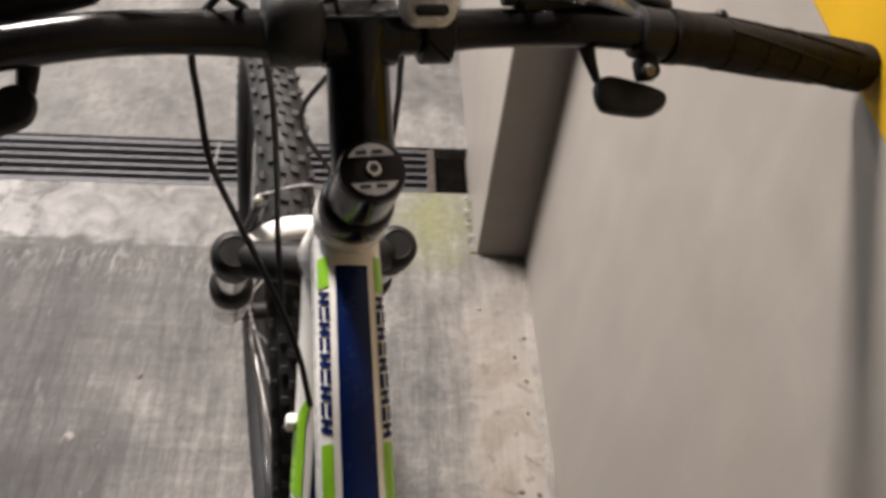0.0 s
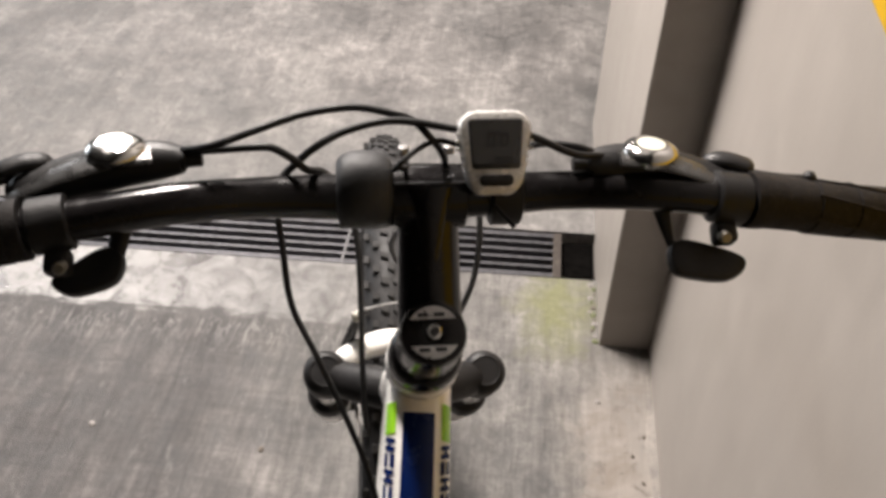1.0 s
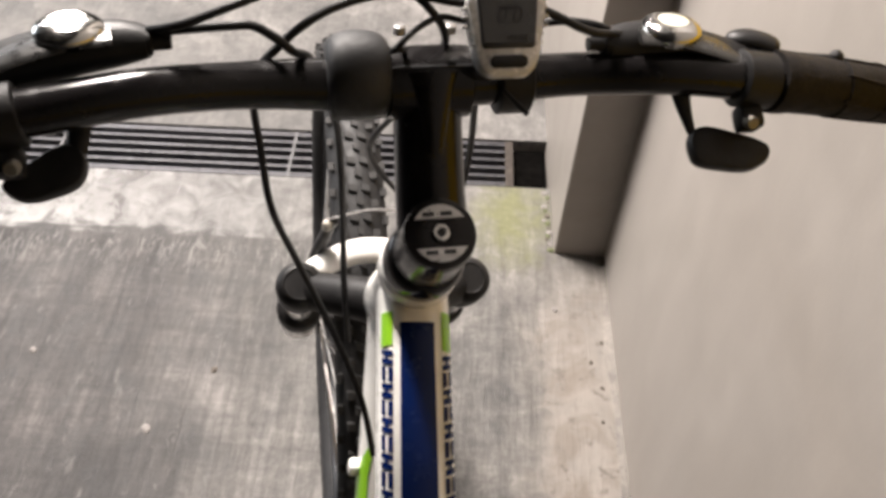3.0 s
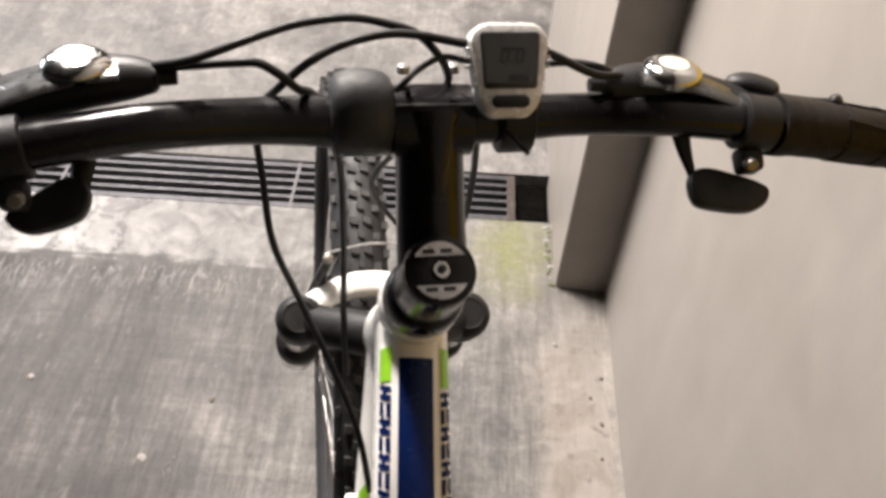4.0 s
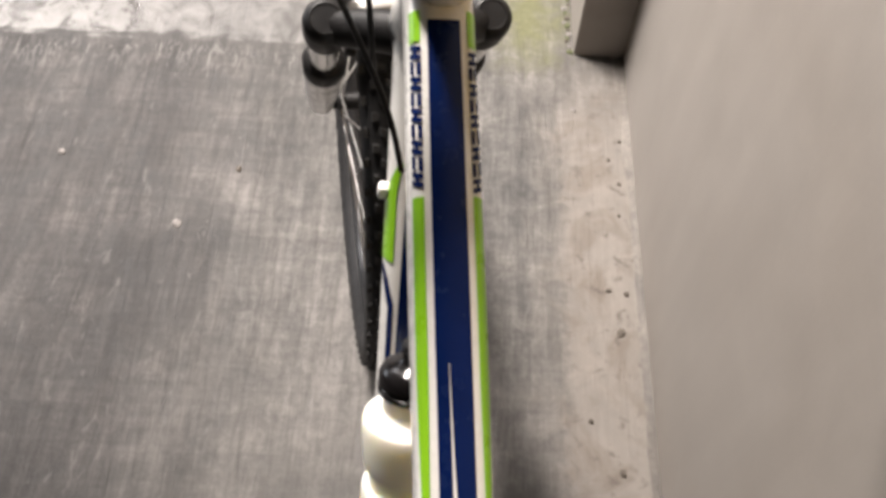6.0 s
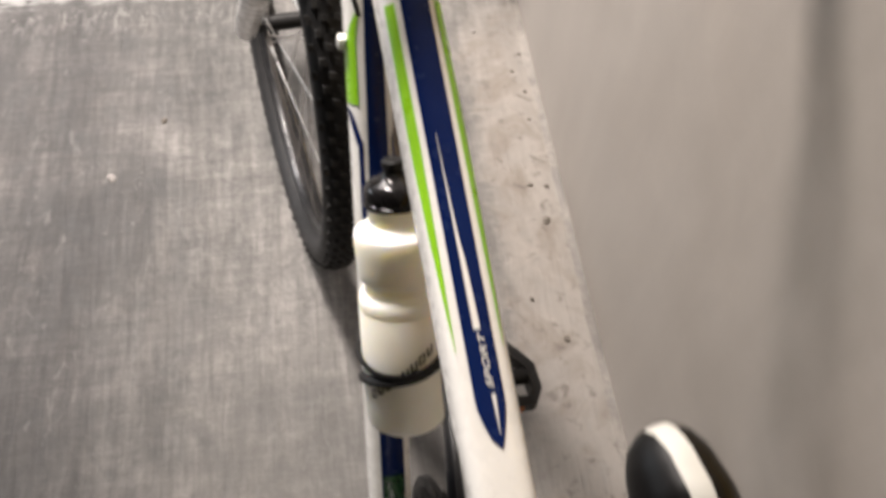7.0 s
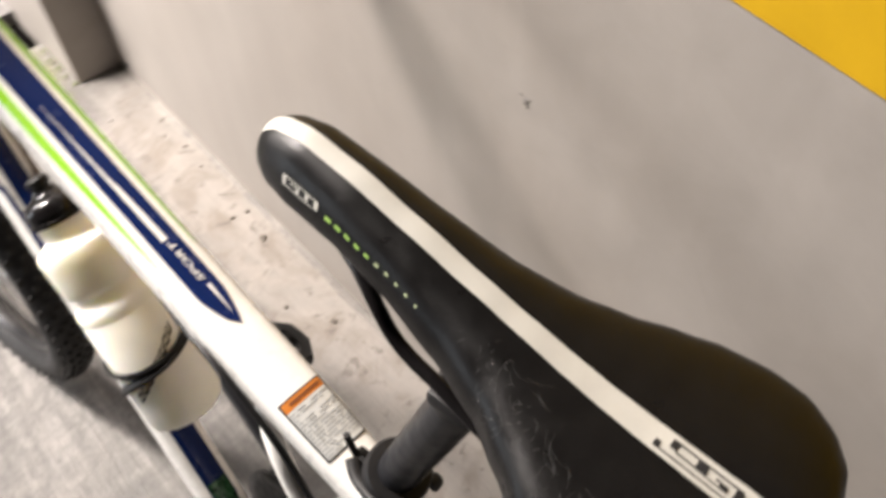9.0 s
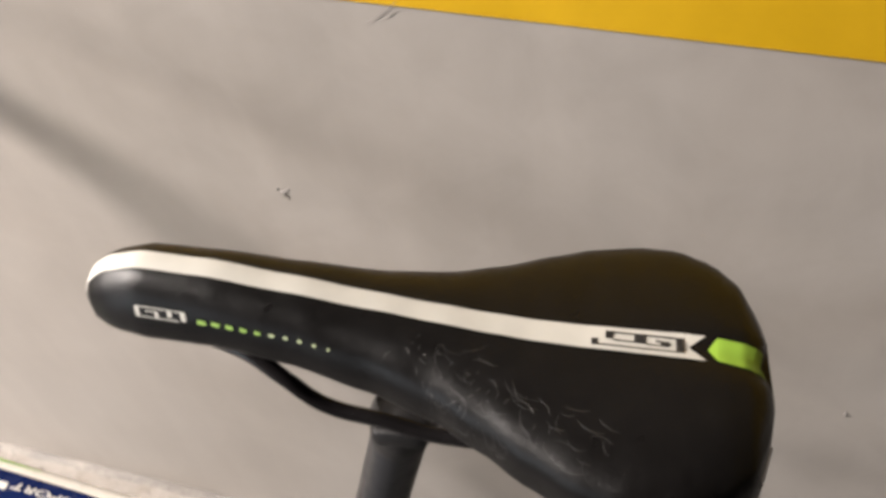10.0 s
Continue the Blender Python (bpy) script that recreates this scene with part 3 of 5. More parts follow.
class Tube:
    """A frame tube: centre line of (v, w) with half width and half height, squareness; decals lie on it."""

    def __init__(self, stations, power=2.3):
        self.st = stations      # (v, w, half width, half height)
        self.power = power

    def at(self, s):
        n = len(self.st) - 1
        k = min(int(s * n), n - 1)
        t = s * n - k
        return [a + (c - a) * t for a, c in zip(self.st[k], self.st[k + 1])]

    def point(self, s, ang, off=0.0):
        """ang: degrees from the tube's upper ridge towards the right."""
        v, w, hw, hh = self.at(s)
        e = 0.002
        va, wa, _, _ = self.at(max(0, s - e))
        vb, wb, _, _ = self.at(min(1, s + e))
        d = Vector((0, vb - va, wb - wa)).normalized()
        nrm = Vector((0, -d.z, d.y))
        if nrm.z < 0:
            nrm = -nrm
        a = radians(ang)
        sx, cy = math.sin(a), math.cos(a)
        q = 2 / self.power
        x = math.copysign(abs(sx) ** q, sx) * (hw + off)
        y = math.copysign(abs(cy) ** q, cy) * (hh + off)
        return Vector((0, v, w)) + Vector((1, 0, 0)) * x + nrm * y

    def mesh(self, steps=40, seg=32):
        b = fresh()
        skin(b, [ring(b, [self.point(i / steps, 360 * j / seg) for j in range(seg)]) for i in range(steps + 1)])
        return b

    def decal(self, outline, off=0.0006, steps=24, across=6, both=False, b=None):
        """outline(t) for t in 0..1 gives (s, left angle, right angle)."""
        b = b or fresh()
        for sgn in ((1, -1) if both else (1,)):
            prev = None
            for i in range(steps + 1):
                s, a0, a1 = outline(i / steps)
                row = ring(b, [self.point(s, sgn * (a0 + (a1 - a0) * j / across), off) for j in range(across + 1)])
                if prev:
                    for j in range(across):
                        b.faces.new((prev[j], prev[j + 1], row[j + 1], row[j]))
                prev = row
        return b


# frame
top_tube = Tube([(0.030, 0.903, 0.0215, 0.026), (-0.06, 0.8705, 0.0222, 0.0235), (-0.16, 0.833, 0.0226, 0.0215), (-0.28, 0.786, 0.0222, 0.0205), (-0.38, 0.7465, 0.0225, 0.0195), (-0.46, 0.717, 0.0218, 0.0190), (-0.532, 0.690, 0.0200, 0.0180)], 3.2)
tt = part("top_tube", top_tube.mesh(60, 40), M_WHITE, bike, "white gloss top tube")


def tt_s(v):
    """The place along the top tube of a given v."""
    lo, hi = 0.0, 1.0
    for _ in range(40):
        mid = (lo + hi) / 2
        if top_tube.at(mid)[0] > v:
            lo = mid
        else:
            hi = mid
    return (lo + hi) / 2


def blue_out(t):
    v = lerp(0.006, -0.387, t)
    cutoff = max(0.0, min(1.0, (-0.359 - v) / 0.028))
    return tt_s(v), lerp(-16.5, 1.2, cutoff), lerp(16, 1.5, cutoff)


part("navy_stripe", top_tube.decal(blue_out, steps=60), M_NAVY, tt, "navy stripe along the tube's ridge")
for sg in (-1, 1):
    part("lime_block", top_tube.decal(lambda t, q=sg: (tt_s(lerp(0.0125, -0.0065 if q < 0 else -0.0095, t)), q * 30, q * 60), steps=6), M_GREEN, tt, "lime green block")


def lime_out(t):
    v = lerp(-0.096, -0.325, t)
    far = max(0.0, min(1.0, (-0.19 - v) / 0.135))
    return tt_s(v), lerp(29, 36, far), lerp(58, 37.5, far ** 1.6)


for q in (-1, 1):
    part("lime_stripe", top_tube.decal(lambda t, q=q: (lime_out(t)[0], q * lime_out(t)[1], q * lime_out(t)[2]), steps=40), M_GREEN, tt, "lime green tapering stripe")
# nine slanted dark blocks on each side, each split by slits: strokes of (along from, to, across from, to) in a cell
STROKES = (((0.0, 0.30, 0, 1), (0.52, 0.86, 0, 1), (0.25, 0.6, 0.36, 0.64)), ((0.0, 0.86, 0, 0.36), (0.0, 0.86, 0.62, 1)))
for sgn in (-1, 1):
    for k in range(9):
        b = fresh()
        v0 = (-0.0088 if sgn < 0 else -0.0118) - k * 0.0092
        for p0, p1, q0, q1 in STROKES[k % 2]:
            prev = None
            for i in range(3):
                s_ = tt_s(v0 - 0.0092 * lerp(p0, p1, i / 2))
                row = ring(b, [top_tube.point(s_ - 0.004 * (lerp(q0, q1, j / 3) - 0.5), sgn * lerp(29, 57, lerp(q0, q1, j / 3)), 0.0007) for j in range(4)])
                if prev:
                    for j in range(3):
                        b.faces.new((prev[j], prev[j + 1], row[j + 1], row[j]))
                prev = row
        part("emblem_block", b, M_NAVY, tt)
b = fresh()
top_tube.decal(lambda t: (tt_s(lerp(-0.186, -0.3125, t)), -2.2 + 0.6 * t, -2.0 + 3.3 * t), off=0.001, b=b)
part("white_line", b, M_WHITE, tt, "white hairline in the navy stripe")
part("white_wedge", top_tube.decal(lambda t: (tt_s(lerp(-0.353, -0.378, t)), lerp(0.6, 1.4, t), lerp(3.4, 1.6, t)), off=0.001), M_WHITE, tt, "white pointed wedge in the navy tip")


def letters(text, size, at, right, up, material, parent, name, label="", depth=0.0004, wide=1.0):
    """Writing with the built-in font, turned into a mesh."""
    cu = bpy.data.curves.new(name, "FONT")
    cu.body, cu.size, cu.extrude, cu.align_x, cu.align_y, cu.shear = text, size, depth, "CENTER", "CENTER", 0.25
    tmp = new(name, cu)
    me = bpy.data.meshes.new_from_object(tmp.evaluated_get(bpy.context.evaluated_depsgraph_get()))
    bpy.data.objects.remove(tmp)
    r, u = Vector(right).normalized(), Vector(up).normalized()
    n = r.cross(u)
    mm = Matrix(((r.x, u.x, n.x, at[0]), (r.y, u.y, n.y, at[1]), (r.z, u.z, n.z, at[2]), (0, 0, 0, 1)))
    me.transform(mm @ Matrix.Diagonal((wide, 1, 1, 1)))
    me.materials.clear()
    me.materials.append(material)
    ob = new(name, me)
    ob.parent = parent
    if label:
        tagged(ob, label)
    return ob


s1 = tt_s(-0.333)
pv = top_tube.point(s1, 0.9, 0.0012)
dt_dir = (top_tube.point(s1 + 0.02, 0) - top_tube.point(s1 - 0.02, 0)).normalized()
letters("SPORT", 0.0062, pv, -dt_dir, Vector((-1, 0, 0)), M_WHITE, tt, "model_text", "white lettering on the navy stripe", wide=1.95)

# warning sticker near the seat
def stick_out(v0, v1, a0, a1):
    return lambda t: (tt_s(lerp(v0, v1, t)), a0, a1)


stk = part("warning_sticker", top_tube.decal(stick_out(-0.4448, -0.4932, -46, 46), off=0.0005, steps=8), M_INK, tt, "white and orange warning sticker")
part("sticker_paper", top_tube.decal(stick_out(-0.4528, -0.4918, -39, 39), off=0.0008, steps=8), M_LABEL, stk, "pale sticker field")
part("sticker_head", top_tube.decal(stick_out(-0.4460, -0.4526, -39, 39), off=0.0008, steps=4), M_ORANGE, stk, "orange sticker heading")
b = fresh()
rnd = random.Random(11)
for k in range(15):
    v = -0.4545 - k * 0.0025
    a0 = -37
    while a0 < 33:
        a1 = min(37, a0 + rnd.uniform(6, 26))
        top_tube.decal(stick_out(v, v - 0.0010, a0, a1), off=0.0010, steps=1, b=b)
        a0 = a1 + rnd.uniform(2, 5)
        if rnd.random() < 0.12:
            break
part("small_print", b, M_PRINT, stk, "grey bars of small print")
part("heading_bar", top_tube.decal(stick_out(-0.4480, -0.4503, -20, 30), off=0.0010, steps=1), plain("heading_ink", (0.16, 0.045, 0.01), 0.5), stk)

down_tube = Tube([(0.068, 0.832, 0.021, 0.024), (-0.02, 0.718, 0.0205, 0.0235), (-0.13, 0.577, 0.0212, 0.0225), (-0.25, 0.422, 0.0226, 0.0215), (-0.352, 0.292, 0.0228, 0.020)])
dt = part("down_tube", down_tube.mesh(40, 32), M_WHITE, bike, "white gloss down tube")
dt.matrix_local = TWIST
part("navy_stripe", down_tube.decal(lambda t: (lerp(0.10, 0.885, t), -lerp(17, 29, min(1, t * 1.6)) * min(1, (1.001 - t) / 0.035), lerp(17, 29, min(1, t * 1.6)) * min(1, (1.001 - t) / 0.035)), steps=80), M_NAVY, dt, "navy stripe on the upper face")
for q in (-1, 1):
    part("lime_stripe", down_tube.decal(lambda t, q=q: (lerp(0.155, 0.285, t), q * lerp(27, 42, min(1, t * 3.2) ** 0.6), q * lerp(40, 92, min(1, t * 2.4))), steps=24), M_GREEN, dt, "lime green side stripe curving in at its top")
    part("navy_curve", down_tube.decal(lambda t, q=q: (lerp(0.292, 0.62, t), q * lerp(74, 35, min(1, t * 8) ** 0.7), q * lerp(98, 50, min(1, t * 7) ** 0.8)), steps=48), M_NAVY, dt, "navy curved line")
part("badge", down_tube.decal(lambda t: (lerp(0.815, 0.872, t), -25, 25), off=0.001, steps=6), plain("badge_green", (0.012, 0.048, 0.018), 0.25, 0, 0.7, 120, coat=0.4), dt, "dark green badge")
part("weld_line", down_tube.decal(lambda t: (lerp(0.905, 0.914, t), -40, 40), off=0.001, steps=2), M_INK, dt)
part("lime_patch", down_tube.decal(lambda t: (lerp(0.922, 0.962, t), 4, 40), off=0.001, steps=3), plain("pale_lime", (0.55, 0.60, 0.22), 0.4, 0, 0.1, 60), dt, "pale lime patch by the weld")

d_axis = -SA
b = fresh()
turned(b, [(0.066, 0.0215), (0.070, 0.0235), (0.082, 0.0238), (0.088, 0.0222), (0.12, 0.0208), (0.16, 0.0215), (0.166, 0.024), (0.182, 0.0242), (0.186, 0.0225)], CAP, d_axis, 36)
part("head_tube", b, M_WHITE, bike, "white head tube")
BB = Vector((0, -0.375, 0.285))
SEAT_TOP = Vector((0, -0.5414, 0.7322))
b = fresh()
sweep(b, [BB, BB.lerp(SEAT_TOP, 0.5), SEAT_TOP], 0.0155, 24)
part("seat_tube", b, M_WHITE, bike, "white seat tube").matrix_local = TWIST
b = fresh()
turned(b, [(-0.036, 0.019), (-0.034, 0.0215), (0.034, 0.0215), (0.036, 0.019)], BB, (1, 0, 0), 28)
part("bottom_bracket", b, M_WHITE, bike).matrix_local = TWIST
RAXLE = Vector((0, -0.79, 0.375))
for sg in (-1, 1):
    b = fresh()
    sweep(b, spline([(sg * 0.015, -0.430, 0.716), (sg * 0.0265, -0.455, 0.688), (sg * 0.032, -0.49, 0.640), (sg * 0.047, -0.60, 0.540), (sg * 0.064, -0.785, 0.385)], 8), 0.0078, 14)
    stay = part("seat_stay", b, M_WHITE, bike, "white seat stay running past the seat tube")
    b = fresh()
    sweep(b, spline([(sg * 0.020, -0.40, 0.285), (sg * 0.040, -0.52, 0.305), (sg * 0.062, -0.785, 0.362)], 8), 0.0095, 14, 1.2)
    part("chain_stay", b, M_WHITE, bike, "white chain stay").matrix_local = TWIST
b = fresh()
sweep(b, spline([(-0.012, -0.28, 0.762), (-0.0195, -0.345, 0.741), (-0.0252, -0.388, 0.742), (-0.0263, -0.415, 0.732), (-0.0265, -0.447, 0.709), (-0.027, -0.475, 0.676), (-0.033, -0.53, 0.612), (-0.048, -0.66, 0.495)], 8), 0.0027, 10)
part("brake_cable", b, M_BLACKMATT, bike, "black rear brake cable")

b = fresh()
sweep(b, spline([(0.013, -0.036, 0.752), (0.013, -0.052, 0.722), (0.013, -0.075, 0.688), (0.013, -0.13, 0.612)], 6), 0.0027, 10)
housing = part("cable_housing", b, plain("bronze_housing", (0.16, 0.125, 0.09), 0.4, 0.2, 0.2, 60), bike, "brownish cable housing above the down tube")
b = fresh()
sweep(b, [(0.013, -0.030, 0.764), (0.013, -0.036, 0.752)], 0.0032, 10)
part("ferrule", b, M_BLACKMATT, housing)

# seatpost and clamp
POST_D = Vector((0, -0.30, 0.954)).normalized()
b = fresh()
sweep(b, [SEAT_TOP - POST_D * 0.02, SEAT_TOP + POST_D * 0.10, SEAT_TOP + POST_D * 0.182], 0.0142, 28)
post = part("seatpost", b, M_POST, bike, "dark grey seatpost")
b = fresh()
turned(b, [(-0.008, 0.0175), (-0.007, 0.0225), (0.017, 0.0225), (0.020, 0.0208), (0.0206, 0.0150)], SEAT_TOP, POST_D, 28)
collar = part("seat_clamp", b, M_BLACKMATT, bike, "black quick-release seat clamp")
b = fresh()
block(b, SEAT_TOP + Vector((-0.006, 0.020, 0.008)), (0.010, 0.014, 0.014), bev=0.003)
sweep(b, spline([SEAT_TOP + Vector((-0.012, 0.024, 0.012)), SEAT_TOP + Vector((-0.019, 0.012, 0.010)), SEAT_TOP + Vector((-0.0225, -0.008, 0.012)), SEAT_TOP + Vector((-0.020, -0.028, 0.014))], 6), lambda t: 0.0055 - 0.0015 * t, 12, 0.6)
part("clamp_lever", b, M_BLACKMATT, collar, "black clamp lever")
b = fresh()
turned(b, [(0, 0.006), (0.006, 0.0055), (0.008, 0.004)], SEAT_TOP + Vector((0.012, -0.022, 0.002)), (1, 0, 0), 14)
part("clamp_nut", b, M_BLACKMATT, collar, "black clamp nut")
b = fresh()
sweep(b, spline([SEAT_TOP + Vector((-0.009, 0.020, 0.008)), SEAT_TOP + Vector((-0.009, 0.028, 0.020)), SEAT_TOP + Vector((-0.009, 0.032, 0.029))], 5), 0.0026, 8)
part("cable_stub", b, M_BLACKMATT, collar)

# saddle
SADDLE = [  # v, half width, top, edge, roundness
    (-0.4585, 0.0040, 0.980, 0.975, 1.0), (-0.4600, 0.0088, 0.982, 0.972, 0.95), (-0.465, 0.0138, 0.9885, 0.970, 0.9), (-0.474, 0.0176, 0.9936, 0.969, 0.85), (-0.490, 0.0198, 0.9965, 0.968, 0.8),
    (-0.520, 0.0210, 0.9930, 0.966, 0.78), (-0.555, 0.0236, 0.9855, 0.960, 0.75), (-0.590, 0.0285, 0.9775, 0.951, 0.7), (-0.618, 0.0360, 0.9715, 0.945, 0.62), (-0.640, 0.0460, 0.9670, 0.941, 0.52),
    (-0.660, 0.0570, 0.9638, 0.938, 0.45), (-0.680, 0.0655, 0.9618, 0.936, 0.40), (-0.700, 0.0695, 0.9608, 0.935, 0.38), (-0.717, 0.0690, 0.9602, 0.934, 0.38), (-0.732, 0.0625, 0.9590, 0.933, 0.4),
    (-0.743, 0.0520, 0.9565, 0.934, 0.45), (-0.750, 0.0350, 0.9530, 0.937, 0.6), (-0.7535, 0.0170, 0.949, 0.940, 0.8)]


def saddle_pt(v, phi, off=0.0):
    """A place on the saddle's cover: phi in degrees from its ridge to the right."""
    rows = SADDLE
    k = 0
    while k < len(rows) - 2 and v < rows[k + 1][0]:
        k += 1
    t = max(0.0, min(1.0, (v - rows[k][0]) / (rows[k + 1][0] - rows[k][0])))
    t = t * t * (3 - 2 * t) * 0.35 + t * 0.65
    _, h, wt, we, q = [lerp(a, c, t) for a, c in zip(rows[k], rows[k + 1])]
    a = radians(phi)
    sx, cy = math.sin(a), math.cos(a)
    x = math.copysign(abs(sx) ** (0.8 + 0.2 * q), sx) * (h + off)
    y = we + math.copysign(abs(cy) ** q, cy) * (wt - we + off) * (1.0 if cy > 0 else 0.4)
    dip = 0.0022 * max(0, 1 - abs(x) / 0.012) * max(0, min(1, (-0.69 - v) / 0.04))
    x += 0.003 * max(0.0, min(1.0, (v + 0.70) / 0.08)) - (0.0022 * max(0.0, min(1.0, (-0.66 - v) / 0.05)) if phi < -60 else 0.0)
    return Vector((x, v + 0.0035 * max(0, 1 - abs(x) / 0.014) * max(0, min(1, (-0.732 - v) / 0.02)), y - dip))


VS = [lerp(-0.4585, -0.4660, i / 5) for i in range(5)] + [lerp(-0.4660, -0.735, i / 56) for i in range(56)] + [lerp(-0.735, -0.7535, i / 8) for i in range(9)]
saddle = new("saddle")
saddle.parent = bike
tagged(saddle, "black vinyl saddle with a cream centre stripe")
b = fresh()
skin(b, [ring(b, [saddle_pt(v, lerp(-128, 128, j / 48)) for j in range(49)]) for v in VS])
part("saddle_cover", b, M_SADDLE, saddle, "worn black vinyl cover")


def cover_strip(b, v0, v1, u0, u1, steps, off=0.0005, across=4):
    """A strip on the cover between two sideways lines u0(t), u1(t)."""
    prev = None
    for i in range(steps + 1):
        t = i / steps
        v = lerp(v0, v1, t)
        row = []
        for j in range(across + 1):
            u = lerp(u0(t), u1(t), j / across)
            lo, hi = -90.0, 90.0
            for _ in range(26):
                mid = (lo + hi) / 2
                if saddle_pt(v, mid).x < u:
                    lo = mid
                else:
                    hi = mid
            row.append(saddle_pt(v, lo, off))
        row = ring(b, row)
        if prev:
            for j in range(across):
                b.faces.new((prev[j], prev[j + 1], row[j + 1], row[j]))
        prev = row
    return b


def stripe_half(t):
    return 0.0042 + 0.0006 * math.sin(t * 3) + 0.0022 * max(0, (t - 0.55) / 0.45)


b = fresh()
cover_strip(b, -0.4600, -0.7205, lambda t: -stripe_half(t), stripe_half, 70)
for sg in (-1, 1):       # forked tail of the stripe
    cover_strip(b, -0.7205, -0.7272, (lambda t: -stripe_half(1)) if sg < 0 else (lambda t: 0.0064 * t), (lambda t: -0.0064 * t) if sg < 0 else (lambda t: stripe_half(1)), 5, across=2)
part("centre_stripe", b, M_CREAM, saddle, "cream stripe down the middle")
b = fresh()
cover_strip(b, -0.7282, -0.7318, lambda t: -0.0005 - 0.0056 * t, lambda t: 0.0005 + 0.0056 * t, 4)
cover_strip(b, -0.7318, -0.7525, lambda t: -0.0061 - 0.0006 * t, lambda t: 0.0061 + 0.0006 * t, 10)
part("tail_tab", b, M_TAB, saddle, "lime green tail tab")
b = fresh()          # dark emblem on the stripe, drawn as plain shapes
for (va, vb, ua, ub) in ((-0.682, -0.7165, -0.0042, -0.0034), (-0.6875, -0.7180, 0.0028, 0.0037), (-0.7155, -0.7185, -0.0040, 0.0036), (-0.6820, -0.6845, -0.0042, -0.0008), (-0.6875, -0.6905, -0.0004, 0.0036),
                         (-0.6905, -0.6990, -0.0012, -0.0004), (-0.6990, -0.7035, -0.0012, 0.0036), (-0.7035, -0.7130, -0.0016, -0.0009), (-0.7095, -0.7130, -0.0016, 0.0012), (-0.7075, -0.7095, 0.0004, 0.0014)):
    cover_strip(b, va, vb, lambda t, q=ua: q, lambda t, q=ub: q, 6, 0.0009, 1)
part("stripe_emblem", b, M_INK, saddle, "black outline emblem")


def side_patch(b, v0, v1, p0, p1, off=0.0006):
    n = 4
    prev = None
    for i in range(n + 1):
        row = ring(b, [saddle_pt(lerp(v0, v1, i / n), lerp(p0, p1, j / 3), off) for j in range(4)])
        if prev:
            for j in range(3):
                b.faces.new((prev[j], prev[j + 1], row[j + 1], row[j]))
        prev = row


for sg in (-1, 1):
    b = fresh()
    for (va, vb, pa, pb) in ((-0.4905, -0.5135, 63, 64.3), (-0.4905, -0.5100, 73.2, 74.5), (-0.4905, -0.4925, 63, 74.5), (-0.4995, -0.5013, 67.0, 74.5), (-0.5055, -0.5075, 65, 71), (-0.5115, -0.5138, 63, 73), (-0.4955, -0.4995, 67.0, 68.3)):
        side_patch(b, va, vb, sg * pa, sg * pb)
    part("side_emblem", b, M_CREAM, saddle, "white outline emblem")
    for k in range(10):
        b = fresh()
        v = -0.5188 - k * 0.00635
        ln = 0.0034 * (1 - k / 10.5) + 0.0005
        ph = 72 - 0.9 * k
        side_patch(b, v, v - ln, sg * (ph - 2.3 + 0.10 * k), sg * (ph + 2.1 - 0.10 * k))
        part("lime_dot", b, M_DOT if k < 5 else M_DOTPALE, saddle)

# cracks and creases in the worn flank: long arcs running out to the tail, short ticks ahead of them
def cover_at(v, u, off):
    """The place on the cover at v, u sideways."""
    lo, hi = -88.0, 88.0
    for _ in range(24):
        mid = (lo + hi) / 2
        if saddle_pt(v, mid).x < u:
            lo = mid
        else:
            hi = mid
    return saddle_pt(v, lo, off)


rnd = random.Random(5)
b = fresh()
for k in range(96):
    long_arc = k < 44
    v = lerp(-0.618, -0.690, rnd.random()) if long_arc else rnd.gauss(-0.634, 0.014)
    edge = -lerp(0.0345, 0.0635, max(0.0, min(1.0, (-0.612 - v) / 0.07)))
    u = edge + rnd.uniform(0.002, 0.030) if long_arc else edge + rnd.uniform(0.001, 0.022)
    heading = rnd.gauss(0.6, 0.4) if long_arc else rnd.choice((0.6, -0.7, 1.6)) + rnd.uniform(-0.4, 0.4)
    bend = rnd.choice((-1, -1, 1)) * (rnd.uniform(0.06, 0.17) if long_arc else rnd.uniform(0.05, 0.25))
    step = rnd.uniform(0.0006, 0.0013) if long_arc else rnd.uniform(0.00015, 0.0004)
    heading -= bend * 5
    line = []
    for i in range(11):
        line.append(cover_at(v, u, -0.00002))
        heading += bend + rnd.uniform(-0.06, 0.06)
        v -= step * math.cos(heading)
        u -= step * math.sin(heading)
    thick = rnd.uniform(0.00005, 0.00013) if long_arc else rnd.uniform(0.00008, 0.00016)
    sweep(b, line, lambda t: thick * math.sin(math.pi * (0.1 + 0.8 * t)) + 0.00003, 5)
part("creases", b, M_CREASE, saddle, "pale cracks in the worn vinyl")
for sg in (-1, 1):
    b = fresh()
    sweep(b, [saddle_pt(lerp(-0.700, -0.7515, k / 14), sg * 101, 0.0003) for k in range(15)], 0.0012, 8)
    part("tail_piping", b, M_TRIM, saddle, "grey piping under the tail")
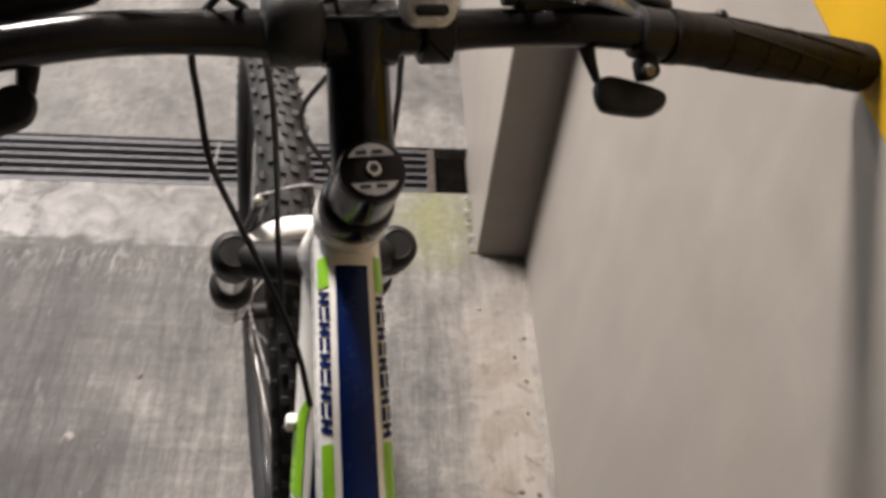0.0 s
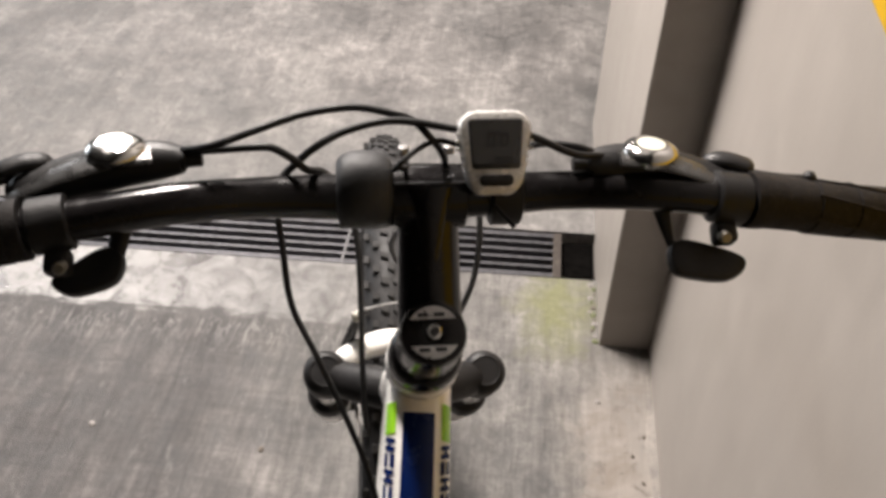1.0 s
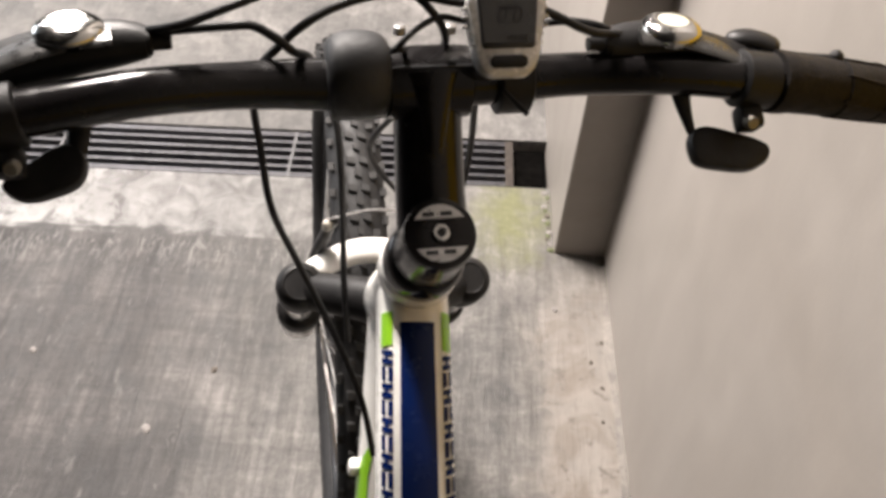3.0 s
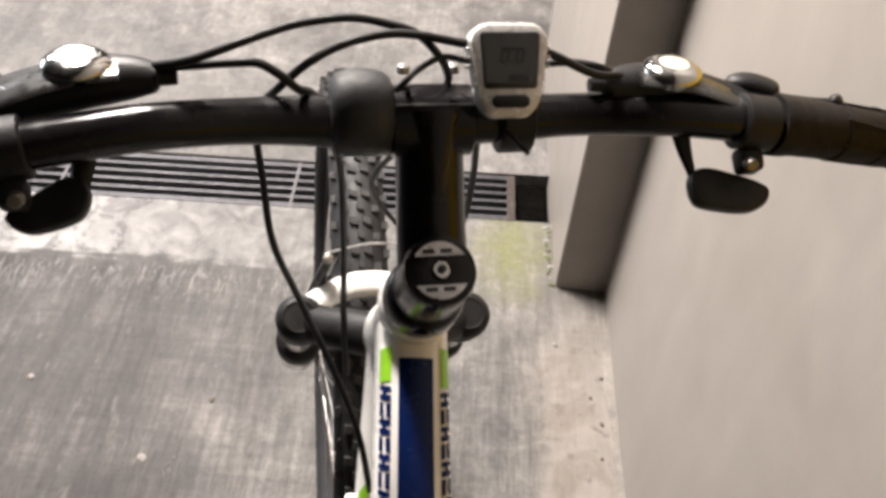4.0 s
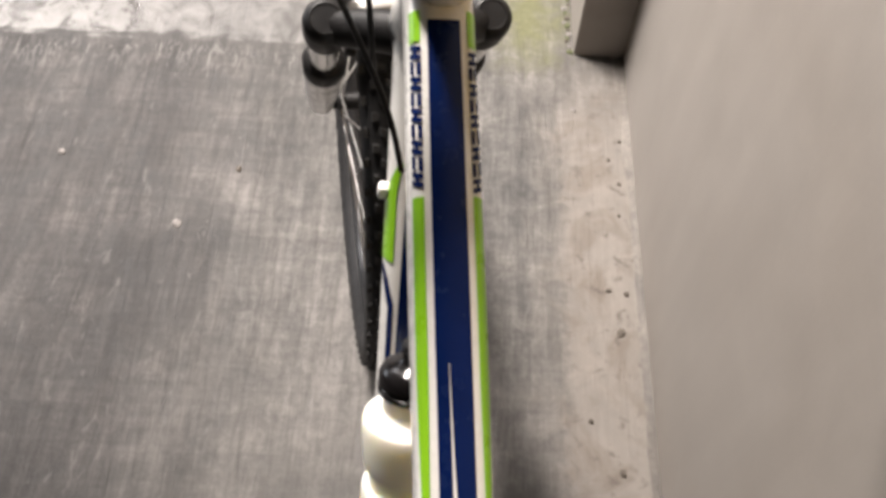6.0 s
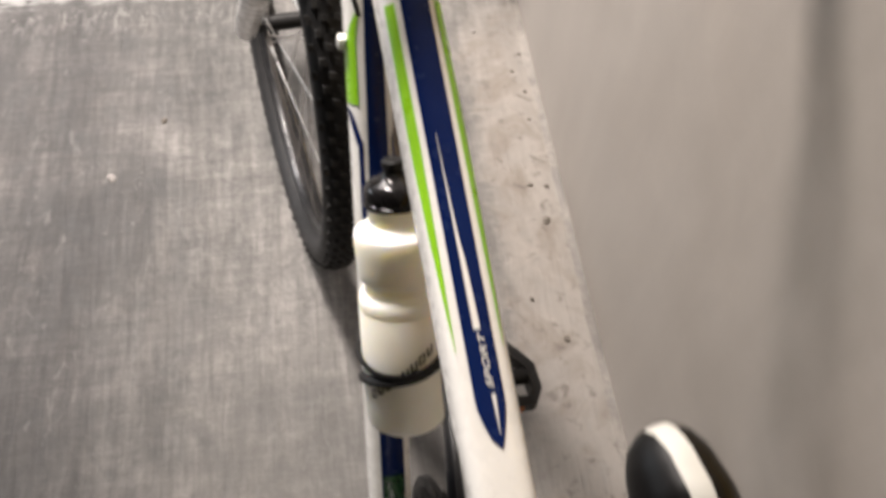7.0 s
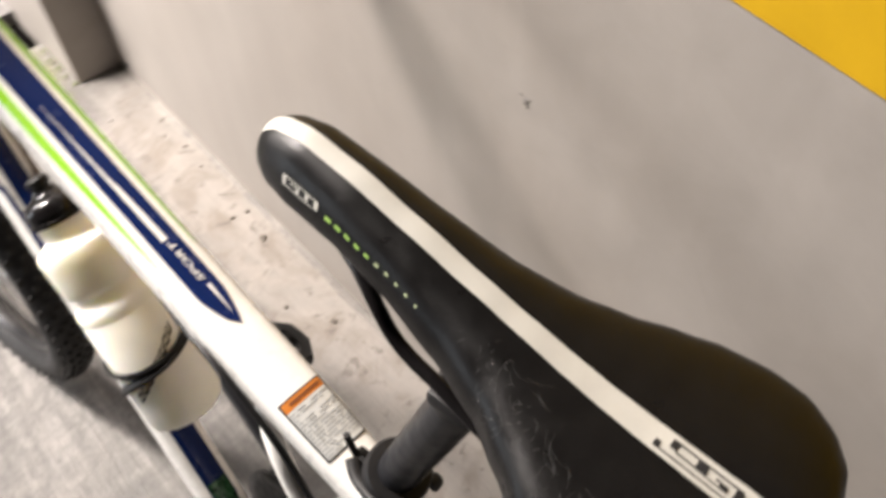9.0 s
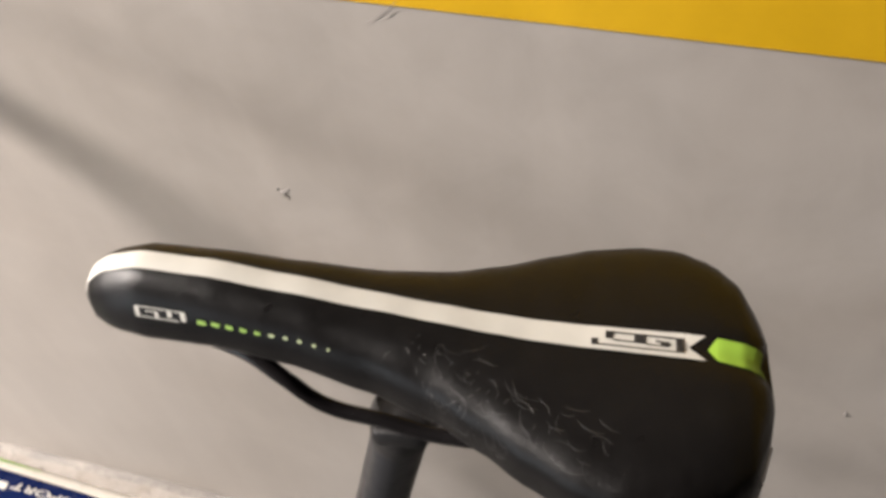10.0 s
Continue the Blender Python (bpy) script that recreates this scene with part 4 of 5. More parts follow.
for sg in (-1, 1):
    b = fresh()
    sweep(b, spline([(sg * 0.010, -0.515, 0.960), (sg * 0.015, -0.535, 0.956), (sg * 0.019, -0.550, 0.946), (sg * 0.020, -0.562, 0.933), (sg * 0.020, -0.574, 0.926), (sg * 0.020, -0.590, 0.922), (sg * 0.021, -0.615, 0.915), (sg * 0.022, -0.65, 0.914), (sg * 0.030, -0.69, 0.925), (sg * 0.036, -0.715, 0.938)], 8), 0.0037, 12)
    part("rail", b, M_BLACKGLOSS, saddle, "black steel saddle rail")
b = fresh()
block(b, SEAT_TOP + POST_D * 0.187, (0.048, 0.026, 0.012), bev=0.004)
turned(b, [(-0.02, 0.014), (0.0, 0.017), (0.012, 0.015)], SEAT_TOP + POST_D * 0.174, POST_D, 24)
part("saddle_clamp", b, M_BLACKMATT, saddle, "black saddle clamp")


# wheels
def wheel(name, centre, right, fwd, up, radius, hub_half, label):
    """A spoked wheel with a knobbly tyre; right, fwd and up are its axes."""
    c, r_, f_, u_ = Vector(centre), Vector(right), Vector(fwd), Vector(up)
    w = new(name)
    w.parent = bike
    tagged(w, label)

    def at(rad, ang, side):
        return c + (f_ * math.cos(ang) + u_ * math.sin(ang)) * rad + r_ * side
    n = 120
    b = fresh()
    tr = 0.0280
    rings = []
    for i in range(n):
        a = 2 * math.pi * i / n
        rings.append(ring(b, [at(radius - 0.003 - tr + tr * math.cos(q) * (1.0 if math.cos(q) > 0 else 0.9), a, tr * math.sin(q)) for q in [2 * math.pi * j / 18 for j in range(18)]]))
    skin(b, rings + [rings[0]], caps=False)
    tyre = part("tyre", b, M_RUBBER, w, "black knobbly tyre")
    b = fresh()
    verts, faces = [], []
    m = 150
    for i in range(m):
        a = 2 * math.pi * i / m
        odd = i % 2
        knobs = ((-0.0062, 0.0085, 0.0080), (0.0062, 0.0085, 0.0080)) if odd else ((-0.0150, 0.0072, 0.0085), (0.0, 0.0060, 0.0070), (0.0150, 0.0072, 0.0085))
        knobs = knobs + (((-0.0225, 0.0055, 0.0095), (0.0225, 0.0055, 0.0095)) if odd else ())
        for side, wd, ln in knobs:
            q = math.asin(max(-1, min(1, side / tr)))
            rb = radius - 0.0035 - tr + tr * math.cos(q)
            rt = rb + 0.0036
            da = ln / radius / 2
            k = len(verts)
            for rr_, sc in ((rb - 0.001, 1.1), (rt, 0.9)):
                for sa, ss in ((-1, -1), (1, -1), (1, 1), (-1, 1)):
                    verts.append(at(rr_, a + sa * da * sc + (0.004 * (ss if abs(side) < 0.01 else 0)), side + (0.003 * (1 if side > 0 else -1) if abs(side) > 0.015 and rr_ == rt else 0) + ss * wd / 2 * sc))
            faces += [(k + 4, k + 5, k + 6, k + 7), (k, k + 1, k + 5, k + 4), (k + 1, k + 2, k + 6, k + 5), (k + 2, k + 3, k + 7, k + 6), (k + 3, k, k + 4, k + 7)]
    me = bpy.data.meshes.new("tread")
    me.from_pydata([tuple(v) for v in verts], [], faces)
    me.materials.append(M_TREAD)
    tread = new("tread", me)
    tread.parent = tyre
    b = fresh()
    ri = radius - 0.052
    prof = [(ri - 0.014, -0.004), (ri - 0.010, -0.010), (ri + 0.006, -0.0125), (ri + 0.006, 0.0125), (ri - 0.010, 0.010), (ri - 0.014, 0.004)]
    rings = []
    for i in range(n):
        a = 2 * math.pi * i / n
        rings.append(ring(b, [at(q, a, sd) for q, sd in prof]))
    skin(b, rings + [rings[0]], caps=False)
    part("rim", b, M_RIM, w, "dark rim")
    b = fresh()
    turned(b, [(-hub_half, 0.006), (-hub_half + 0.006, 0.010), (-0.036, 0.011), (-0.034, 0.021), (-0.030, 0.021), (-0.027, 0.012), (0.027, 0.012), (0.030, 0.021), (0.034, 0.021), (0.036, 0.011), (hub_half - 0.006, 0.010), (hub_half, 0.006)], c, r_, 24)
    part("hub", b, M_BLACKMATT, w, "black hub")
    for i in range(32):
        a = 2 * math.pi * i / 32
        sd = 0.031 if i % 2 else -0.031
        b = fresh()
        twist = 0.95 if (i // 2) % 2 else -0.95
        sweep(b, [at(0.019, a + twist, sd), at(ri - 0.012, a, sd * 0.06)], 0.00105, 6)
        part("spoke", b, M_STEEL, w)
    b = fresh()
    sweep(b, [at(ri - 0.02, 0.9, 0.0), at(ri - 0.045, 0.9, 0.0)], 0.0032, 8)
    part("valve", b, M_BLACKMATT, w)
    return w


FAXLE = Vector((-0.0110, 0.408, 0.376))
wheel("front_wheel", FAXLE, WR, WF, SA, 0.374, 0.052, "front wheel with knobbly tyre, turned slightly")
wheel("rear_wheel", RAXLE, Vector((1, 0, 0)), Vector((0, 1, 0)), Vector((0, 0, 1)), 0.374, 0.062, "rear wheel with knobbly tyre")

# fork
def W(r, f, a):
    """A place in the fork's axes."""
    return CAP + WR * r + WF * f + SA * a


def WW(pts):
    return [W(*p) for p in pts]


fork = new("fork")
fork.parent = bike
tagged(fork, "black suspension fork with pale lower legs")
b = fresh()
turned(b, [(0.186, 0.023), (0.192, 0.0235), (0.196, 0.021), (0.205, 0.020), (0.235, 0.020), (0.240, 0.012)], CAP, d_axis, 28)
for sg in (-1, 1):
    sweep(b, spline(WW([(0, 0.004, -0.225), (sg * 0.03, 0.014, -0.243), (sg * 0.067, 0.027, -0.272)]), 6), lambda t: 0.019 - 0.004 * t, 16, 0.95)
part("crown", b, M_BLACKMATT, fork, "black fork crown")
axle_r, axle_f, axle_a = (FAXLE - CAP).dot(WR), (FAXLE - CAP).dot(WF), (FAXLE - CAP).dot(SA)
for sg in (-1, 1):
    x = sg * 0.067
    b = fresh()
    turned(b, [(-0.012, 0.0172), (0.0, 0.0186), (0.020, 0.0190), (0.026, 0.0184), (0.030, 0.0160), (0.032, 0.0125), (0.0312, 0.0118), (0.0312, 0.0)], W(x, 0.027, -0.282), SA, 28)
    part("fork_cap", b, M_BLACKMATT, fork, "round black fork cap")
    b = fresh()
    sweep(b, WW([(x, 0.027, -0.28), (x, 0.028, -0.35), (x, 0.030, -0.44)]), 0.014, 20)
    part("stanchion", b, M_CHROME, fork, "bright stanchion")
    b = fresh()
    turned(b, [(0.0, 0.0205), (0.022, 0.0208), (0.027, 0.0192), (0.030, 0.0145)], W(x, 0.0295, -0.402), SA, 24)
    part("seal", b, M_BLACKMATT, fork, "black dust seal")
    b = fresh()
    sweep(b, spline([W(x, 0.030, -0.408), W(x, 0.036, -0.52), W(x * 0.98, axle_f - 0.016, axle_a + 0.10), W(x * 0.95, axle_f - 0.004, axle_a + 0.01), W(x * 0.94, axle_f + 0.002, axle_a - 0.040)], 8), lambda t: 0.0195 - 0.004 * t if t < 0.8 else 0.0163 - 0.004 * (t - 0.8) / 0.2, 20, 0.9)
    part("lower_leg", b, M_WHITE, fork, "white lower leg")
b = fresh()
sweep(b, spline(WW([(-0.066, 0.044, -0.425), (-0.056, 0.062, -0.385), (-0.025, 0.074, -0.362), (0.0, 0.077, -0.358), (0.025, 0.074, -0.362), (0.056, 0.062, -0.385), (0.066, 0.044, -0.425)]), 8), 0.0135, 14, 0.7)
part("brake_arch", b, M_WHITE, fork, "white arch over the tyre")
for sg in (-1, 1):
    b = fresh()
    sweep(b, spline(WW([(sg * 0.058, 0.060, -0.46), (sg * 0.052, 0.078, -0.40), (sg * 0.042, 0.090, -0.345), (sg * 0.036, 0.094, -0.31)]), 6), lambda t: 0.0085 - 0.003 * t, 12, 0.8)
    arm = part("brake_arm", b, M_BLACKMATT, fork, "black rim brake arm")
    b = fresh()
    turned(b, [(0.0, 0.0045), (0.006, 0.0045), (0.007, 0.003)], W(sg * 0.042, 0.088, -0.312), SA, 12)
    part("brake_bolt", b, M_BRASS, arm, "dull steel brake bolt")
    b = fresh()
    block(b, W(sg * 0.040, 0.062, -0.395), (0.010, 0.05, 0.012), (WR, WF, SA), 0.003)
    part("brake_pad", b, M_BLACKMATT, arm)
b = fresh()
sweep(b, spline(WW([(-0.042, 0.094, -0.31), (0.0, 0.10, -0.302), (0.045, 0.094, -0.306)]), 6), 0.0010, 8)
part("brake_wire", b, M_STEEL, fork)

# stem and headset
stem = new("stem")
stem.parent = bike
tagged(stem, "gloss black handlebar stem")
b = fresh()
turned(b, [(-0.003, 0.0165), (0.0, 0.0190), (0.038, 0.0194), (0.042, 0.0190), (0.044, 0.0212), (0.050, 0.0226), (0.058, 0.0230), (0.064, 0.0228), (0.066, 0.0218)], CAP, d_axis, 36)
part("steerer_clamp", b, M_BLACKGLOSS, stem, "gloss black clamp over headset rings")
b = fresh()
turned(b, [(-0.002, 0.0182), (0.0015, 0.0188), (0.0035, 0.0182), (0.0042, 0.016), (0.0036, 0.006)], CAP, SA, 36)
top_cap = part("stem_cap", b, M_BLACKGLOSS, stem, "black top cap with grey emblems")
b = fresh()
turned(b, [(0.0030, 0.0044), (0.0060, 0.0044), (0.0066, 0.0038), (0.0066, 0.0027), (0.0048, 0.0025)], CAP, SA, 20)
bolt = part("cap_bolt", b, M_CHROME, top_cap, "bright hex bolt")
b = fresh()
turned(b, [(0.0044, 0.0024), (0.0051, 0.0024)], CAP, SA, 6)
part("bolt_socket", b, M_INK, top_cap, "dark hex socket")
for sg in (-1, 1):
    b = fresh()
    outl = []
    for k in range(17):
        a = math.pi * (0.17 + 0.66 * k / 16)
        outl.append((0.0148 * math.cos(a), sg * 0.0148 * math.sin(a)))
    lo = ring(b, [S(x, y, 0.0040) for x, y in outl])
    hi = ring(b, [S(x, y, 0.0048) for x, y in outl])
    skin(b, [lo, hi])
    plate = part("cap_emblem", b, M_STEEL, top_cap, "grey half-moon emblem", smooth=False)
    b = fresh()
    for x in (-0.0055, 0.0035):
        block(b, S(x, sg * 0.0098, 0.0049), (0.006, 0.0022, 0.0007), (SR, SF, SA))
    part("emblem_mark", b, M_INK, plate, smooth=False)
b = fresh()
sweep(b, SS([(0.001, 0.008, -0.024), (0.001, 0.03, -0.018), (0.001, 0.055, -0.006), (0.001, 0.074, 0.004)]), lambda t: 0.0190 - 0.0014 * t, 26, 1.0)
part("extension", b, M_BLACKGLOSS, stem, "gloss black stem tube")
b = fresh()
turned(b, [(-0.0205, 0.0165), (-0.0195, 0.0182), (-0.006, 0.0188), (0.008, 0.0188), (0.0215, 0.0182), (0.0225, 0.0165)], S(0, 0.079, 0.008), SR, 28)
part("bar_clamp", b, M_BLACKGLOSS, stem, "gloss black bar clamp")
b = fresh()
block(b, S(0.001, 0.0790, 0.0268), (0.040, 0.0016, 0.0012), (SR, SF, SA), 0.0003, 1)
part("clamp_gap", b, M_INK, stem)
b = fresh()
sweep(b, SS([(0.001, 0.040, 0.0085), (0.001, 0.055, 0.0165), (0.001, 0.068, 0.0235), (0.001, 0.076, 0.0262)]), lambda t: 0.004 + 0.0085 * t, 16, 0.35, up=SA)
part("clamp_tongue", b, M_BLACKGLOSS, stem, "raised tongue into the clamp")
for x in (-0.012, 0.014):
    b = fresh()
    turned(b, [(0.0, 0.0034), (0.004, 0.0034), (0.005, 0.0022)], S(x, 0.102, 0.016), (SF + SA), 12)
    part("clamp_bolt", b, M_STEEL, stem, "steel clamp bolt")

# handlebar: half its line, from the middle outwards (side, ahead, up)
handlebar = new("handlebar")
handlebar.parent = bike
tagged(handlebar, "black handlebar with rubber grips")
HALF = [(0.0, 0.079, 0.008), (0.045, 0.079, 0.009), (0.085, 0.078, 0.014), (0.130, 0.072, 0.024), (0.175, 0.064, 0.028), (0.25, 0.050, 0.029), (0.312, 0.038, 0.029)]
DROOP = HALF[:4] + [(0.175, 0.066, 0.0250), (0.25, 0.0625, 0.0110), (0.350, 0.0580, -0.0115)]       # the wall side lies lower
LINE = spline([(-x, f, a) for x, f, a in HALF[:0:-1]] + DROOP, 8)


def bar_at(r):
    """The place and direction of the bar's centre at a distance to the right."""
    for p, q in zip(LINE, LINE[1:]):
        if p[0] <= r <= q[0]:
            t = (r - p[0]) / (q[0] - p[0])
            return Vector(p).lerp(Vector(q), t), (Vector(q) - Vector(p)).normalized()
    return Vector(LINE[-1 if r > 0 else 0]), (Vector(LINE[-1]) - Vector(LINE[-2])).normalized()


def bar_s(r, f=0.0, a=0.0):
    """A place beside the bar, in bike axes."""
    p, _ = bar_at(r)
    return S(p[0], p[1] + f, p[2] + a)


def bar_r(t):
    x = abs(lerp(LINE[0][0], LINE[-1][0], t))
    return 0.0130 if x < 0.05 else (lerp(0.0130, 0.0113, min(1, (x - 0.05) / 0.06)))


part("bar", sweep(fresh(), SS([tuple(p) for p in LINE]), bar_r, 26), M_BLACKGLOSS, handlebar, "gloss black riser bar")
for sg in (-1, 1):
    b = fresh()
    g0 = 0.1815 if sg > 0 else 0.2095
    ln = [bar_s(sg * lerp(g0, 0.350 if sg > 0 else 0.312, k / 40)) for k in range(41)]
    sweep(b, ln, lambda t: 0.0166 if t < 0.06 else 0.0157 if t < 0.95 else 0.0167, 26)
    grip = part("grip", b, M_GRIP, handlebar, "dark rubber grip with thin raised ribs")
    def on_grip(t, a, lift):
        p0, d0 = bar_at(sg * lerp(0.206, 0.342 if sg > 0 else 0.306, t))
        d0 = SR * d0[0] + SF * d0[1] + SA * d0[2]
        e1 = (SA - d0 * SA.dot(d0)).normalized()
        return S(*p0) + (e1 * math.cos(a) + d0.cross(e1) * math.sin(a)) * lift

    for q in range(7):       # raised lines winding slowly along the grip
        b = fresh()
        sweep(b, [on_grip(0.1 + 0.85 * k / 24, 2 * math.pi * q / 7 + 0.9 * k / 24 * sg, 0.0160) for k in range(25)], 0.0008, 6)
        part("rib", b, M_GRIP, grip)
    for q in range(5):
        b = fresh()
        sweep(b, [on_grip(0.12 + 0.2 * q, 2 * math.pi * k / 24, 0.0159) for k in range(25)], 0.0007, 6)
        part("rib", b, M_GRIP, grip)
    # grip clamp with its bolt, behind and below
    b = fresh()
    p0, d0 = bar_at(0.171 if sg > 0 else -0.197)
    dd = SR * d0[0] + SF * d0[1] + SA * d0[2]
    turned(b, [(-0.0100, 0.0135), (-0.0090, 0.0150), (0.0090, 0.0150), (0.0100, 0.0135)], S(*p0), dd, 24)
    block(b, S(p0[0] - sg * 0.003, p0[1] - 0.0190, p0[2] - 0.006), (0.013, 0.014, 0.013), (SR, SF, SA), 0.003)
    lever_clamp = part("lever_clamp", b, M_BLACKMATT, handlebar, "black lever clamp")
    b = fresh()
    turned(b, [(0.0, 0.0036), (0.004, 0.0036), (0.0050, 0.0028)], S(p0[0] - sg * 0.006, p0[1] - 0.0225, p0[2] - 0.001), (SA * 0.8 - SF * 0.6), 14)
    part("clamp_bolt", b, M_BRASS, lever_clamp, "dull brass bolt")
    # gear shifter ahead of the bar: body, bright domed cap, trim, paddles
    c = 0.127 if sg > 0 else 0.166
    fo = 0.0 if sg > 0 else 0.007

    def at_c(d, f, a):
        return S(sg * (c + d), f + fo, a)

    b = fresh()
    sweep(b, spline([at_c(-0.034, 0.089, 0.026), at_c(-0.020, 0.090, 0.024), at_c(0.0, 0.088, 0.023), at_c(0.022, 0.083, 0.022), at_c(0.045, 0.076, 0.022), at_c(0.056, 0.072, 0.021)], 6), lambda t: 0.0050 + 0.0080 * math.sin(math.pi * min(1, 0.08 + 0.9 * t)) ** 0.8, 18, 0.8, up=SA)
    shifter = part("shifter", b, M_BLACKMATT, handlebar, "black gear shifter body")
    dome = (SA * 0.8 + SF * 0.6).normalized()
    b = fresh()
    sweep(b, spline([at_c(-0.018, 0.0925, 0.0300), at_c(0.0, 0.0905, 0.0310), at_c(0.020, 0.0850, 0.0305), at_c(0.040, 0.0775, 0.0280), at_c(0.056, 0.0700, 0.0250)], 6), lambda t: 0.0140 * math.sqrt(max(0.03, 1 - abs(1.35 * t - 0.45) ** 2.2)), 18, 0.22, up=dome)
    part("shifter_trim", b, M_COVER, shifter, "satin metal cover plate")
    b = fresh()
    turned(b, [(-0.003, 0.0150), (0.0, 0.0158), (0.0010, 0.0160), (0.0032, 0.0150), (0.0052, 0.0118), (0.0062, 0.0088), (0.0060, 0.0080)], at_c(0.0, 0.0925, 0.0315), dome, 26)
    cap = part("shifter_cap", b, M_SHIFT, shifter, "bright shifter cap with a sloping rim")
    b = fresh()
    turned(b, [(0.0050, 0.0081), (0.0060, 0.0081), (0.0066, 0.0060), (0.0068, 0.0)], at_c(0.0, 0.0925, 0.0315), dome, 20)
    part("indicator_window", b, M_WINDOW, shifter, "clear gear indicator window")
    b = fresh()
    sweep(b, spline([at_c(0.034, 0.091, 0.024), at_c(0.046, 0.0895, 0.0270), at_c(0.057, 0.0855, 0.0275), at_c(0.062, 0.0825, 0.0265)], 6), lambda t: 0.0068 * math.sqrt(max(0.02, 1 - (2 * t - 1) ** 4)), 14, 0.55)
    part("upper_paddle", b, M_BLACKMATT, shifter, "black upper shift paddle")
    # thumb paddle: a flat rounded blade on a tapering arm, below the bar
    blade, arm_line, arm_w = (([(0.1372, 0.0385), (0.1385, 0.0290), (0.1440, 0.0253), (0.1560, 0.0228), (0.1690, 0.0215), (0.1790, 0.0255), (0.1830, 0.0330), (0.1760, 0.0385), (0.1620, 0.0435), (0.1480, 0.0472), (0.1405, 0.0450)],
                               [(0.1360, 0.070, 0.013), (0.1380, 0.058, 0.010), (0.1403, 0.0440, 0.009)], (0.0062, 0.0024)) if sg > 0 else
                              ([(-0.2012, 0.0350), (-0.1985, 0.0300), (-0.1900, 0.0264), (-0.1790, 0.0285), (-0.1690, 0.0325), (-0.1648, 0.0385), (-0.1645, 0.0470), (-0.1700, 0.0530), (-0.1780, 0.0520), (-0.1870, 0.0465), (-0.1960, 0.0395)],
                               [(-0.1662, 0.074, 0.013), (-0.1672, 0.062, 0.010), (-0.1692, 0.0480, 0.009)], (0.0068, 0.0048)))
    b = fresh()
    sweep(b, spline(SS(arm_line), 6), lambda t: lerp(arm_w[0], arm_w[1], t), 12, 0.6, up=SA)
    part("paddle_arm", b, M_BLACKMATT, shifter)
    b = fresh()
    mid_r, mid_f = sum(q[0] for q in blade) / len(blade), sum(q[1] for q in blade) / len(blade)
    loop = spline([(q[0], q[1], 0) for q in blade[-2:] + blade + blade[:3]], 4)[8:8 + 4 * len(blade)]
    rings = []
    for a_, inset in ((0.0030, 0.80), (0.0040, 0.94), (0.0065, 1.0), (0.0100, 1.0), (0.0120, 0.95), (0.0126, 0.85), (0.0118, 0.4)):
        rings.append(ring(b, [S(mid_r + (q[0] - mid_r) * inset, mid_f + (q[1] - mid_f) * inset, a_) for q in loop]))
    skin(b, rings)
    part("thumb_paddle", b, M_BLACKMATT, shifter, "black rounded thumb paddle")
    # brake lever
    b = fresh()
    sweep(b, spline([at_c(0.010, 0.098, 0.014), at_c(0.040, 0.090, 0.015), at_c(0.066, 0.082, 0.020), at_c(0.082, 0.0785, 0.023), at_c(0.094, 0.0775, 0.025)], 6), lambda t: 0.0062 - 0.0034 * t, 12, 0.7)
    turned(b, [(-0.0036, 0.002), (-0.002, 0.0037), (0.0, 0.0042), (0.002, 0.0037), (0.0036, 0.002)], at_c(0.096, 0.0775, 0.0255), SR, 12)
    part("brake_lever", b, M_BLACKMATT, handlebar, "black brake lever")
    b = fresh()
    turned(b, [(0.0, 0.0052), (0.004, 0.0060), (0.006, 0.0050), (0.008, 0.0062), (0.011, 0.0060), (0.012, 0.0042), (0.020, 0.0036)], at_c(-0.024, 0.089, 0.026), -SR * sg, 14)
    part("barrel_adjuster", b, M_BLACKMATT, shifter, "ribbed cable adjuster")

# cables
def cable(name, pts, radius, label):
    return part(name, sweep(fresh(), spline(SS(pts), 10), radius, 10), M_BLACKMATT, handlebar, label)


cable("brake_cable", [(-0.132, 0.100, 0.030), (-0.115, 0.0965, 0.042), (-0.0928, 0.1017, 0.048), (-0.0717, 0.1098, 0.048), (-0.0561, 0.1134, 0.048), (-0.0374, 0.1149, 0.048), (-0.018, 0.1110, 0.047), (-0.0081, 0.1080, 0.045), (0.0003, 0.0990, 0.044), (0.008, 0.096, 0.030), (0.012, 0.100, 0.0), (0.004, 0.105, -0.08), (-0.01, 0.11, -0.18), (0.03, 0.10, -0.29)], 0.0021, "black brake cable looping over the bar")
cable("shift_cable", [(-0.132, 0.101, 0.026), (-0.115, 0.097, 0.036), (-0.0935, 0.0962, 0.040), (-0.0832, 0.0955, 0.040), (-0.0728, 0.0900, 0.037), (-0.0659, 0.0875, 0.029), (-0.057, 0.098, 0.0), (-0.046, 0.104, -0.05), (-0.038, 0.090, -0.10), (-0.036, 0.050, -0.15), (-0.036, 0.020, -0.19), (-0.034, -0.02, -0.235)], 0.0023, "black shift cable")
